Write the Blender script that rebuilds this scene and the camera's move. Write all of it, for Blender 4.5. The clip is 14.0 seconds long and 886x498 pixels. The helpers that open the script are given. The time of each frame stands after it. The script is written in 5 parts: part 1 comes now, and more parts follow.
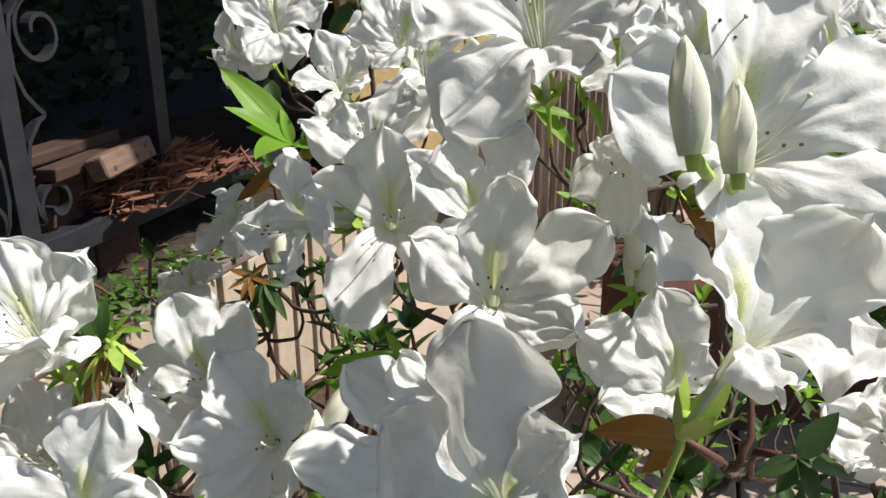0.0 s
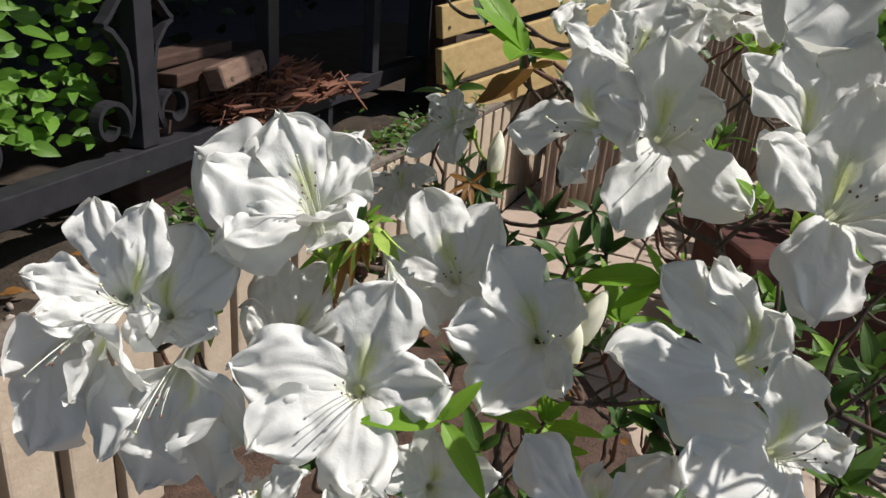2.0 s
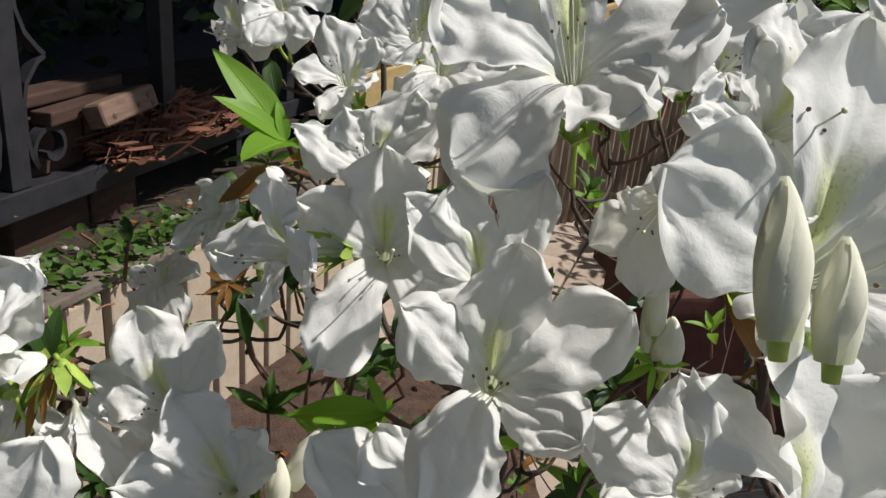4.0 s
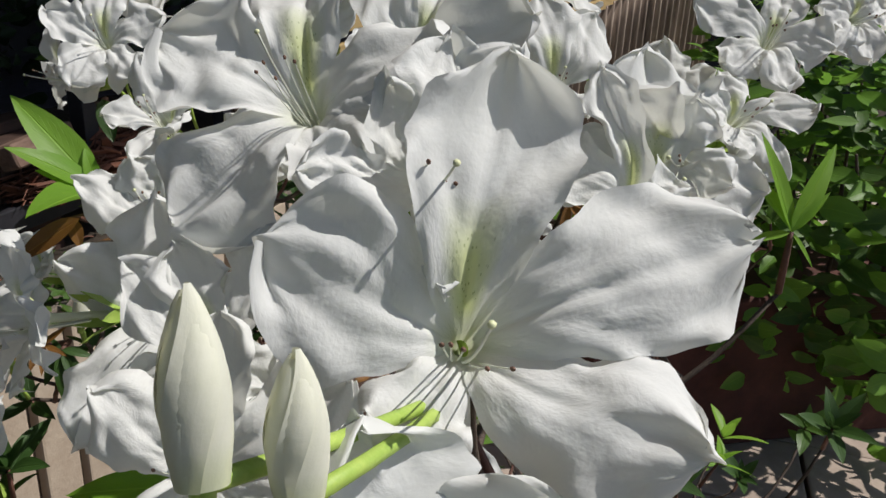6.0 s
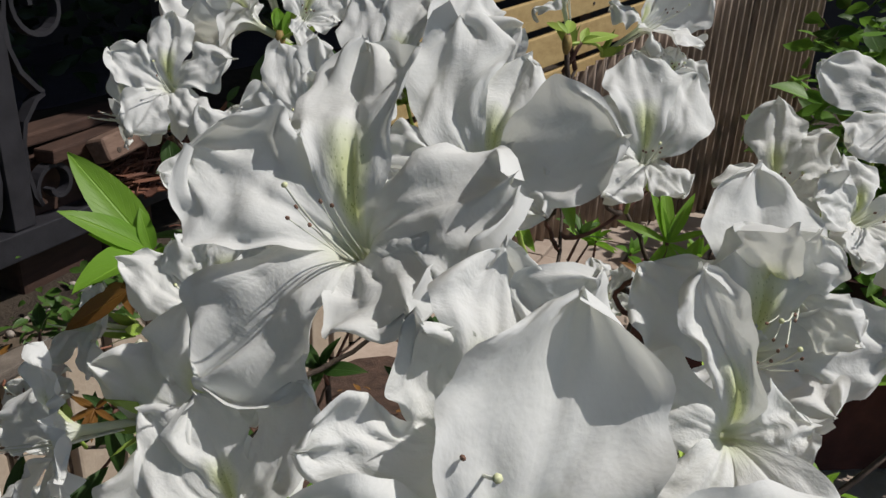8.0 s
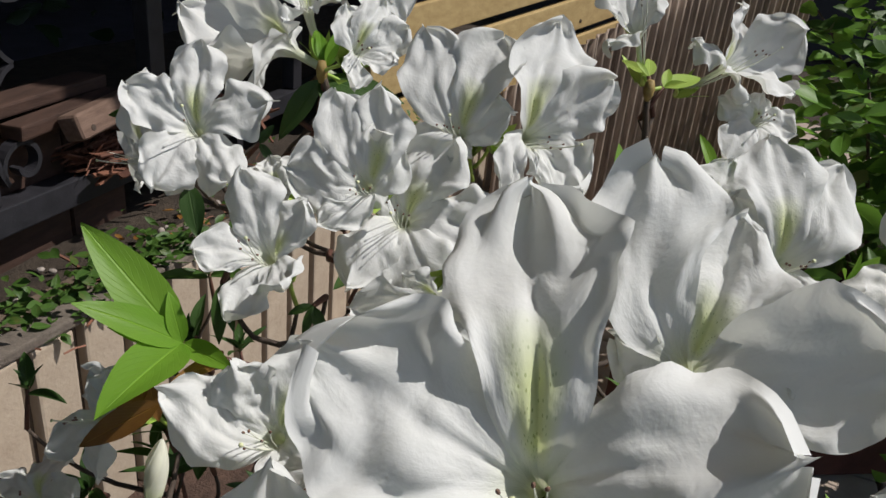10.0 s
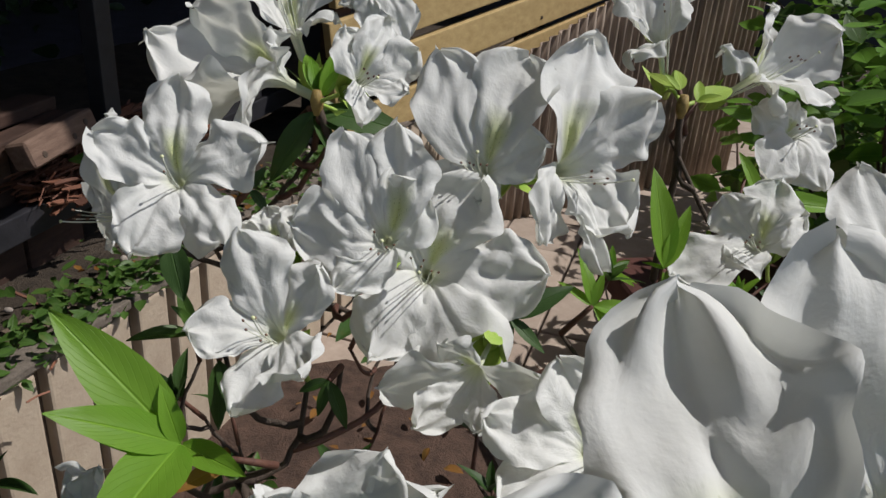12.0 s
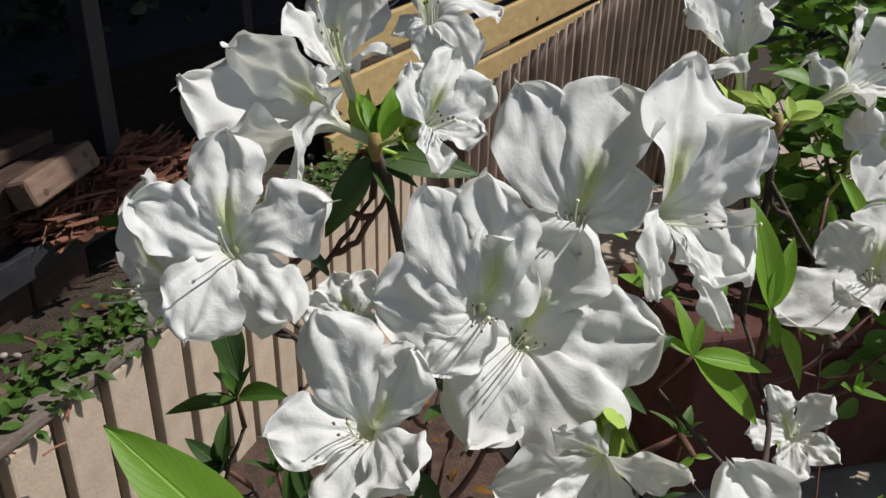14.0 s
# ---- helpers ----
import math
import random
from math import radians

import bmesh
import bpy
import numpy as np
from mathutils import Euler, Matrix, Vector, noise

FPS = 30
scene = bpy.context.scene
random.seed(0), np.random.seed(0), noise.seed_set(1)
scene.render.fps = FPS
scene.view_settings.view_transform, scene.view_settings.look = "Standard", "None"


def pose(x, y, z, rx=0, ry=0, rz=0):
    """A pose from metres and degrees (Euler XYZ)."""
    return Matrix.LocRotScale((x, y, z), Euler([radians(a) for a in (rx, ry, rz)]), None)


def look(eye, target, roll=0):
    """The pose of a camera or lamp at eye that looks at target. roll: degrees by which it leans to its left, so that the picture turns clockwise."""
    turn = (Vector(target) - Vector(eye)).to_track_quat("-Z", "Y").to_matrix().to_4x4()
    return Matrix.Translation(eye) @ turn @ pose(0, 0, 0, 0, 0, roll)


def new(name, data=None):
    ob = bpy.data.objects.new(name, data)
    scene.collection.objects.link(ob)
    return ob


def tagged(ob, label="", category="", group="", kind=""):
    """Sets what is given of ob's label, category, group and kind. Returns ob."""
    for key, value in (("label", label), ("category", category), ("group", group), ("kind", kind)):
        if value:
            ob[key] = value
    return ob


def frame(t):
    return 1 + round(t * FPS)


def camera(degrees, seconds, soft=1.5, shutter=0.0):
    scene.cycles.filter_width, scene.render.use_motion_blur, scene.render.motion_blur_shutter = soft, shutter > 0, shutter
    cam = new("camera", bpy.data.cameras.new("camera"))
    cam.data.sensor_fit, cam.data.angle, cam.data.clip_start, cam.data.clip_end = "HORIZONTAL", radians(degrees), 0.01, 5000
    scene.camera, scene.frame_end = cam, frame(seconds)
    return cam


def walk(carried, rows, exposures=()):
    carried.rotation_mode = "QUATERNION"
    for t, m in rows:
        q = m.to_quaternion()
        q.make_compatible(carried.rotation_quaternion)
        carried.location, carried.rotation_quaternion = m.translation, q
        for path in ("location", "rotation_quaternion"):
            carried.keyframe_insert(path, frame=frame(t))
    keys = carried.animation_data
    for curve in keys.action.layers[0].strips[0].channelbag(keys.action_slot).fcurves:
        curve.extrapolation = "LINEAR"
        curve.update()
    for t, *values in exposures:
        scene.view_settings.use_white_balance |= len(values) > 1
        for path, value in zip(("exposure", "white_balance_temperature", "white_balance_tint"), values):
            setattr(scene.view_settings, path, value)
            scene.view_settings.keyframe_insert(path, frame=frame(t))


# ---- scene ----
cam = camera(60.0, 14.0)
PATH = [
    (0, (0.04177, -0.00975, 0.73207), (0.01228, 0.27318, 0.63677), -0.00),
    (0.5, (0.01665, -0.01079, 0.74048), (-0.00705, 0.27067, 0.6394), 0.15),
    (1, (-0.01452, -0.01341, 0.7328), (-0.04215, 0.26456, 0.62341), 0.68),
    (1.5, (-0.04201, -0.02159, 0.72032), (-0.07871, 0.2545, 0.60884), 2.84),
    (2, (-0.04895, -0.02704, 0.71056), (-0.09192, 0.247, 0.59631), 4.70),
    (2.5, (-0.04236, -0.02793, 0.70938), (-0.08601, 0.24515, 0.59307), 5.19),
    (3, (-0.01776, -0.0146, 0.72454), (-0.05787, 0.26011, 0.61084), 5.58),
    (3.5, (0.00978, 0.008, 0.73769), (-0.02528, 0.28457, 0.62688), 5.54),
    (4, (0.03708, 0.03419, 0.74784), (0.00791, 0.31216, 0.63883), 5.40),
    (4.2, (0.04378, 0.04115, 0.74991), (0.01591, 0.31932, 0.64107), 5.11),
    (6.3, (0.10592, 0.06978, 0.75794), (0.08285, 0.35064, 0.65505), 2.30),
    (6.5, (0.1079, 0.07375, 0.76013), (0.08181, 0.35428, 0.65706), 2.18),
    (7, (0.10867, 0.08787, 0.76594), (0.07429, 0.36667, 0.66064), 1.55),
    (7.5, (0.1009, 0.10002, 0.7729), (0.05689, 0.37718, 0.66688), 1.43),
    (8, (0.09958, 0.11006, 0.78618), (0.04623, 0.38235, 0.6721), 2.60),
    (8.5, (0.09514, 0.11859, 0.79587), (0.03988, 0.38758, 0.67508), 3.26),
    (9, (0.08054, 0.12428, 0.80952), (0.03051, 0.39258, 0.68497), 4.72),
    (9.2, (0.07075, 0.13343, 0.81145), (0.02385, 0.40128, 0.68473), 5.14),
    (11.3, (0.02211, 0.19409, 0.80955), (-0.00251, 0.46482, 0.68266), 5.09),
    (11.5, (0.02142, 0.19774, 0.80997), (-0.0032, 0.46892, 0.68406), 4.43),
    (12, (0.0091, 0.20694, 0.80967), (-0.01305, 0.47789, 0.68282), 4.30),
    (12.5, (-0.00095, 0.21843, 0.80998), (-0.02193, 0.48863, 0.68133), 4.04),
    (13, (-0.00537, 0.23244, 0.81309), (-0.02439, 0.5033, 0.68552), 3.55),
    (13.5, (-0.01619, 0.23736, 0.81011), (-0.03629, 0.50845, 0.6832), 2.42),
    (14, (-0.02479, 0.24173, 0.81158), (-0.04528, 0.51326, 0.68566), 1.27),
]
walk(cam, [(t, look(eye, target, roll)) for t, eye, target, roll in PATH],
     exposures=((0.0, 0.60, 6590.0, 11.0), (1.0, 0.45, 6580.0, 11.0), (2.0, 0.30, 6560.0, 11.0), (3.5, 0.36, 6580.0, 11.0), (4.2, 0.10, 6570.0, 11.0), (6.5, -0.10, 6430.0, 11.0), (7.5, -0.22, 6440.0, 11.0), (8.3, -0.24, 6440.0, 11.0), (9.0, -0.04, 6440.0, 11.0), (11.5, -0.24, 6390.0, 11.0), (14.0, 0.04, 6410.0, 11.0)))

# ---- world, sun and exposure ----
SUN_DIR = Vector((0.57, 0.11, 0.81)).normalized()      # towards the sun
world = bpy.data.worlds.new("world")
scene.world = world
world.use_nodes = True
wn = world.node_tree
sky = wn.nodes.new("ShaderNodeTexSky")
sky.sky_type = "NISHITA"
sky.sun_disc = False
sky.sun_elevation = math.asin(SUN_DIR.z)
sky.sun_rotation = math.atan2(SUN_DIR.x, SUN_DIR.y)
wn.nodes["Background"].inputs["Strength"].default_value = 0.080
wn.links.new(sky.outputs[0], wn.nodes["Background"].inputs["Color"])
sun_data = bpy.data.lights.new("sun", "SUN")
sun_data.energy, sun_data.angle, sun_data.color = 4.6, radians(0.53), (1.0, 0.955, 0.89)
sun = new("sun", sun_data)
sun.matrix_world = look(SUN_DIR * 30, (0, 0, 0))
scene.view_settings.exposure = 0.0

# ---- materials ----


class Nodes:
    """A small wrapper to write node trees in a few lines."""

    def __init__(self, name):
        self.mat = bpy.data.materials.new(name)
        self.mat.use_nodes = True
        self.tree = self.mat.node_tree
        self.bsdf = self.tree.nodes["Principled BSDF"]
        self.out = self.tree.nodes["Material Output"]

    def node(self, kind, inputs=None, operation="", uv_map="", data_type="", blend_type=""):
        n = self.tree.nodes.new("ShaderNode" + kind)
        if operation:
            n.operation = operation
        if uv_map:
            n.uv_map = uv_map
        if data_type:
            n.data_type = data_type
        if blend_type:
            n.blend_type = blend_type
        for k, v in (inputs or {}).items():
            self.put(n.inputs[k], v)
        return n

    def put(self, socket, v):
        if isinstance(v, bpy.types.NodeSocket):
            self.tree.links.new(v, socket)
        elif isinstance(v, bpy.types.Node):
            self.tree.links.new(v.outputs[0], socket)
        else:
            socket.default_value = (*v, 1.0) if isinstance(v, tuple) and len(v) == 3 and socket.type == "RGBA" else v

    def coords(self, scale=(1, 1, 1)):
        c = self.node("TexCoord")
        return self.node("Mapping", {"Vector": c.outputs["Object"], "Scale": scale})

    def noise(self, scale, detail=4.0, rough=0.55, vector=None):
        return self.node("TexNoise", {"Vector": vector or self.coords(), "Scale": scale, "Detail": detail, "Roughness": rough})

    def ramp(self, fac, stops):
        r = self.node("ValToRGB", {"Fac": fac})
        el = r.color_ramp.elements
        el[0].position, el[0].color = stops[0][0], (*stops[0][1], 1)
        el[1].position, el[1].color = stops[-1][0], (*stops[-1][1], 1)
        for p, c in stops[1:-1]:
            e = el.new(p)
            e.color = (*c, 1)
        return r

    def mix(self, fac, a, b, blend="MIX"):
        m = self.node("Mix", data_type="RGBA", blend_type=blend)
        self.put(m.inputs[0], fac)
        self.put(m.inputs[6], a)
        self.put(m.inputs[7], b)
        return m.outputs[2]

    def math(self, op, a, b=0.0):
        m = self.node("Math", operation=op)
        self.put(m.inputs[0], a)
        self.put(m.inputs[1], b)
        return m.outputs[0]

    def bump(self, height, strength, distance):
        return self.node("Bump", {"Height": height, "Strength": strength, "Distance": distance})

    def finish(self, color, rough=0.6, normal=None, metal=0.0, spec=0.5):
        self.put(self.bsdf.inputs["Base Color"], color)
        self.put(self.bsdf.inputs["Roughness"], rough)
        self.put(self.bsdf.inputs["Metallic"], metal)
        self.put(self.bsdf.inputs["Specular IOR Level"], spec)
        if normal:
            self.put(self.bsdf.inputs["Normal"], normal)
        return self.mat

    def translucent(self, color, amount, normal=None):
        t = self.node("BsdfTranslucent", {"Color": color})
        if normal:
            self.put(t.inputs["Normal"], normal)
        m = self.node("MixShader", {0: amount, 1: self.bsdf.outputs[0], 2: t.outputs[0]})
        self.tree.links.new(m.outputs[0], self.out.inputs["Surface"])
        return self.mat


def petal_material(name, blotch, light=(0.83, 0.84, 0.83), shade=(0.77, 0.785, 0.77), dimples=0.20, relief=0.40):
    """White petal: fine long veins, crinkles, a green-yellow throat; the upper petal has a speckled blotch."""
    n = Nodes(name)
    uv = n.node("UVMap", uv_map="petal")
    sep = n.node("SeparateXYZ", {0: uv})
    across, along = sep.outputs[0], sep.outputs[1]
    rnd = n.node("ObjectInfo").outputs["Random"]
    seed = n.math("MULTIPLY", rnd, 37.0)
    veins = n.node("CombineXYZ", {0: n.math("MULTIPLY", across, 26.0), 1: n.math("MULTIPLY", along, 3.0), 2: seed})
    vein = n.noise(1.0, 3.0, 0.5, veins)
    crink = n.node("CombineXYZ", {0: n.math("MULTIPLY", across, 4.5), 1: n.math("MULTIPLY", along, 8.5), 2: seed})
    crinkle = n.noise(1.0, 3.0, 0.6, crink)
    fine = n.node("CombineXYZ", {0: n.math("MULTIPLY", across, 60.0), 1: n.math("MULTIPLY", along, 110.0), 2: seed})
    grain = n.noise(1.0, 2.0, 0.6, fine)
    pucker = n.node("CombineXYZ", {0: n.math("MULTIPLY", across, 17.0), 1: n.math("MULTIPLY", along, 33.0), 2: seed})
    dimple = n.noise(1.0, 2.0, 0.5, pucker)
    height = n.math("ADD", n.math("MULTIPLY", grain.outputs["Fac"], 0.05), n.math("ADD", n.math("MULTIPLY", vein.outputs["Fac"], 0.07), n.math("MULTIPLY", crinkle.outputs["Fac"], 0.75)))
    height = n.math("ADD", height, n.math("MULTIPLY", dimple.outputs["Fac"], dimples))
    normal = n.bump(height, relief, 0.0015)
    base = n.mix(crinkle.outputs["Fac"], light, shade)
    throat = n.ramp(along, [(0.0, (1, 1, 1)), (0.19, (0.85, 0.85, 0.85)), (0.36, (0, 0, 0))])
    color = n.mix(n.math("MULTIPLY", throat.outputs[0], 0.48), base, (0.60, 0.67, 0.30))
    if blotch:
        off = n.math("ABSOLUTE", n.math("SUBTRACT", across, 0.5))
        side = n.ramp(off, [(0.0, (1, 1, 1)), (0.14, (0.8, 0.8, 0.8)), (0.30, (0, 0, 0))])
        run = n.ramp(along, [(0.20, (0, 0, 0)), (0.28, (1, 1, 1)), (0.44, (1, 1, 1)), (0.62, (0, 0, 0))])
        zone = n.math("MULTIPLY", side.outputs[0], run.outputs[0])
        color = n.mix(n.math("MULTIPLY", zone, 0.80), color, (0.64, 0.71, 0.27))
        cell = n.node("CombineXYZ", {0: n.math("MULTIPLY", across, 25.0), 1: n.math("MULTIPLY", along, 36.0), 2: seed})
        vor = n.node("TexVoronoi", {"Vector": cell, "Scale": 1.0, "Randomness": 0.9})
        dot = n.ramp(vor.outputs["Distance"], [(0.13, (1, 1, 1)), (0.25, (0, 0, 0))])
        color = n.mix(n.math("MULTIPLY", n.math("MULTIPLY", dot.outputs[0], zone), 0.75), color, (0.25, 0.32, 0.09))
    n.finish(color, 0.74, normal, spec=0.09)
    return n.translucent(n.mix(1.0, color, (1.0, 0.985, 0.91), "MULTIPLY"), 0.32, normal)


def leaf_material(name, light, dark, spots, trans=0.3):
    n = Nodes(name)
    uv = n.node("UVMap", uv_map="petal")
    sep = n.node("SeparateXYZ", {0: uv})
    across, along = sep.outputs[0], sep.outputs[1]
    off = n.math("ABSOLUTE", n.math("SUBTRACT", across, 0.5))
    rnd = n.node("ObjectInfo").outputs["Random"]
    isl = n.node("NewGeometry").outputs["Random Per Island"]
    tone = n.math("FRACT", n.math("ADD", rnd, isl))
    blotch = n.noise(140.0, 4.0, 0.6)
    color = n.mix(n.math("MULTIPLY", n.math("ADD", blotch.outputs["Fac"], tone), 0.5), dark, light)
    slant = n.math("ADD", n.math("MULTIPLY", along, 11.0), n.math("MULTIPLY", off, -9.0))
    ribs = n.math("ABSOLUTE", n.math("SINE", n.math("MULTIPLY", slant, 3.1416)))
    rib = n.ramp(ribs, [(0.0, (1, 1, 1)), (0.16, (0, 0, 0))])
    mid = n.ramp(off, [(0.0, (1, 1, 1)), (0.035, (0, 0, 0))])
    vein = n.math("MAXIMUM", n.math("MULTIPLY", rib.outputs[0], 0.35), mid.outputs[0])
    color = n.mix(n.math("MULTIPLY", vein, 0.35), color, tuple(min(1, 1.8 * c) for c in light))
    if spots:
        spot = n.ramp(n.noise(60.0, 3.0).outputs["Fac"], [(0.58, (0, 0, 0)), (0.70, (1, 1, 1))])
        color = n.mix(n.math("MULTIPLY", spot.outputs[0], 0.6), color, spots)
    normal = n.bump(n.math("SUBTRACT", n.math("MULTIPLY", blotch.outputs["Fac"], 0.4), vein), 0.5, 0.0006)
    n.finish(color, 0.46, normal, spec=0.35)
    return n.translucent(n.mix(0.5, color, tuple(min(1, 1.6 * c) for c in light)), trans, normal)


def plain_material(name, a, b, scale, rough=0.7, bump=0.4, dist=0.001, metal=0.0, stretch=(1, 1, 1), spec=0.4, fine=6.0, vary=0.25):
    """A surface of two tones: a broad one, a fine grain and relief; each piece a little lighter or darker."""
    n = Nodes(name)
    co = n.coords(stretch)
    broad, grain = n.noise(scale, 4.0, 0.6, co), n.noise(scale * fine, 5.0, 0.65, co)
    rnd = n.node("ObjectInfo").outputs["Random"]
    f = n.math("ADD", n.math("MULTIPLY", broad.outputs["Fac"], 0.7), n.math("MULTIPLY", grain.outputs["Fac"], 0.3))
    r = n.ramp(f, [(0.32, a), (0.68, b)])
    color = n.mix(n.math("MULTIPLY", rnd, vary), r.outputs[0], tuple(0.5 * (p + q) * 0.6 for p, q in zip(a, b)))
    rr = n.math("ADD", n.math("MULTIPLY", grain.outputs["Fac"], 0.25), rough - 0.12)
    return n.finish(color, rr, n.bump(grain.outputs["Fac"], bump, dist), metal, spec)


def strip_material(name, dark, light):
    """Dry strips, each with its own tone, and a fine grain."""
    n = Nodes(name)
    isl = n.node("NewGeometry").outputs["Random Per Island"]
    grain = n.noise(400.0, 4.0, 0.6)
    tone = n.math("ADD", n.math("MULTIPLY", isl, 0.75), n.math("MULTIPLY", grain.outputs["Fac"], 0.3))
    return n.finish(n.mix(tone, dark, light), 0.7, n.bump(grain.outputs["Fac"], 0.4, 0.0006), spec=0.3)


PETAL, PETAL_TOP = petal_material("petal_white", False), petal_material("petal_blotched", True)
LEAF_NEW = leaf_material("leaf_young", (0.22, 0.40, 0.04), (0.13, 0.29, 0.025), None, 0.42)
LEAF_OLD = leaf_material("leaf_old", (0.050, 0.105, 0.022), (0.022, 0.055, 0.012), (0.10, 0.09, 0.02), 0.18)
LEAF_DRY = leaf_material("leaf_dry", (0.30, 0.15, 0.035), (0.13, 0.055, 0.015), (0.06, 0.05, 0.015), 0.25)
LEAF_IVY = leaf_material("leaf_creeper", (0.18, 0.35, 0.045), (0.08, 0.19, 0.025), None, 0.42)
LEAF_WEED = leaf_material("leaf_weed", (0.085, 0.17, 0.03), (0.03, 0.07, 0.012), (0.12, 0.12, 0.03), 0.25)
# near-black green puts the deep shade behind the yard into the hedge leaves
LEAF_SHADE = leaf_material("leaf_hedge_shaded", (0.030, 0.060, 0.018), (0.012, 0.026, 0.008), None, 0.12)
CALYX_LEAF = leaf_material("sepal_pale", (0.42, 0.55, 0.12), (0.28, 0.43, 0.07), None, 0.35)
STAMEN = plain_material("stamen_white", (0.74, 0.76, 0.62), (0.84, 0.85, 0.76), 90.0, 0.45, 0.1, 0.0002)
ANTHER = plain_material("anther_brown", (0.10, 0.055, 0.035), (0.30, 0.17, 0.12), 900.0, 0.7, 0.4, 0.0003)
STIGMA = plain_material("stigma_green", (0.66, 0.69, 0.38), (0.76, 0.78, 0.50), 500.0, 0.4, 0.2, 0.0002)
CALYX = plain_material("calyx_green", (0.25, 0.41, 0.06), (0.43, 0.55, 0.12), 160.0, 0.5, 0.3, 0.0004)
SCALE_BROWN = plain_material("bud_scale_brown", (0.22, 0.13, 0.04), (0.36, 0.28, 0.09), 220.0, 0.6, 0.4, 0.0006)
BUD = petal_material("bud_cream", False, (0.87, 0.87, 0.77), (0.81, 0.82, 0.68), 0.03, 0.10)
BARK = plain_material("bark_brown", (0.040, 0.029, 0.022), (0.115, 0.085, 0.066), 160.0, 0.8, 0.8, 0.001, stretch=(1, 1, 0.35))
TWIG_RED = plain_material("twig_red", (0.075, 0.032, 0.024), (0.16, 0.072, 0.048), 220.0, 0.6, 0.5, 0.0006)
IRON = plain_material("iron_black", (0.012, 0.012, 0.015), (0.028, 0.027, 0.033), 38.0, 0.52, 0.35, 0.0008, 0.0, spec=0.45, vary=0.15)
WALL_STONE = plain_material("cast_stone_beige", (0.38, 0.30, 0.225), (0.50, 0.415, 0.32), 26.0, 0.85, 0.6, 0.0016, vary=0.2)
# darker brown than the ribs, for the backing in the grooves
GROOVE = plain_material("stone_dark_brown", (0.07, 0.052, 0.036), (0.16, 0.12, 0.085), 60.0, 0.9, 0.8, 0.002)
COPING = plain_material("coping_dirty", (0.090, 0.075, 0.062), (0.235, 0.195, 0.160), 45.0, 0.9, 0.8, 0.002)
SOIL = plain_material("soil_dark", (0.022, 0.016, 0.011), (0.075, 0.056, 0.04), 34.0, 0.95, 1.0, 0.006)
MULCH = plain_material("bark_mulch", (0.040, 0.024, 0.018), (0.135, 0.082, 0.060), 40.0, 0.95, 1.0, 0.006)
PAVING = plain_material("paving_tan", (0.30, 0.235, 0.19), (0.44, 0.36, 0.30), 16.0, 0.85, 0.5, 0.0015, vary=0.3)
ASPHALT = plain_material("asphalt_wet", (0.050, 0.048, 0.064), (0.115, 0.110, 0.142), 14.0, 0.55, 0.6, 0.003)
PLANK = plain_material("plank_yellow", (0.40, 0.275, 0.115), (0.58, 0.43, 0.205), 11.0, 0.7, 0.4, 0.0012, stretch=(6, 0.7, 6))
# broad upright streaks put dappled leaf shade on the panel into its colour
DECK = plain_material("deck_dappled", (0.105, 0.072, 0.054), (0.52, 0.41, 0.325), 5.0, 0.75, 0.4, 0.001, stretch=(7, 7, 0.9))
CRATE = plain_material("weathered_board", (0.034, 0.018, 0.013), (0.088, 0.047, 0.033), 14.0, 0.8, 0.6, 0.0012, stretch=(5, 0.8, 5))
STRAW = strip_material("pine_straw", (0.046, 0.016, 0.010), (0.240, 0.105, 0.064))
CRATE_PALE = plain_material("weathered_board_pale", (0.100, 0.060, 0.043), (0.215, 0.140, 0.105), 22.0, 0.8, 0.6, 0.0012, stretch=(5, 0.8, 5))
SCREW = plain_material("screw_dark", (0.04, 0.03, 0.025), (0.10, 0.07, 0.05), 300.0, 0.6, 0.3, 0.0005)
# dark red puts the shade round the trough into its own colour
TERRACOTTA = plain_material("terracotta_shaded", (0.045, 0.014, 0.011), (0.10, 0.035, 0.026), 22.0, 0.85, 0.5, 0.0012)
PEBBLE = plain_material("pebble", (0.20, 0.17, 0.15), (0.48, 0.42, 0.37), 70.0, 0.8, 0.5, 0.001, vary=0.6)
# dark colour for the added backdrop walls and the overhead slab
ADDED_DARK = plain_material("added_dark", (0.035, 0.034, 0.036), (0.06, 0.058, 0.06), 3.0, 0.9, 0.4, 0.002)

# ---- small builders ----


def mesh_of(name, verts, faces, material, uvs=None, smooth=True):
    me = bpy.data.meshes.new(name)
    me.from_pydata([tuple(v) for v in verts], [], faces)
    if uvs is not None:
        layer = me.uv_layers.new(name="petal")
        flat = np.asarray(uvs, dtype=np.float32)[[i for f in faces for i in f]]
        layer.data.foreach_set("uv", flat.ravel())
    me.materials.append(material)
    if smooth:
        me.polygons.foreach_set("use_smooth", [True] * len(me.polygons))
    me.update()
    return me


def put_part(name, me, parent, label="", m=None):
    ob = new(name, me)
    ob.parent = parent
    if m is not None:
        ob.matrix_basis = m
    if label:
        ob["label"] = label
    return ob


def part(name, bm, material, parent, label="", smooth=False):
    """Links a bmesh as one mesh object under a thing or a part."""
    me = bpy.data.meshes.new(name)
    bm.to_mesh(me)
    bm.free()
    me.materials.append(material)
    if smooth:
        me.polygons.foreach_set("use_smooth", [True] * len(me.polygons))
    return put_part(name, me, parent, label)


def thing(name, place, label, category, group="", kind=""):
    ob = new(name)
    ob.empty_display_size = 0.02
    ob.location = place
    return tagged(ob, label, category, group, kind)


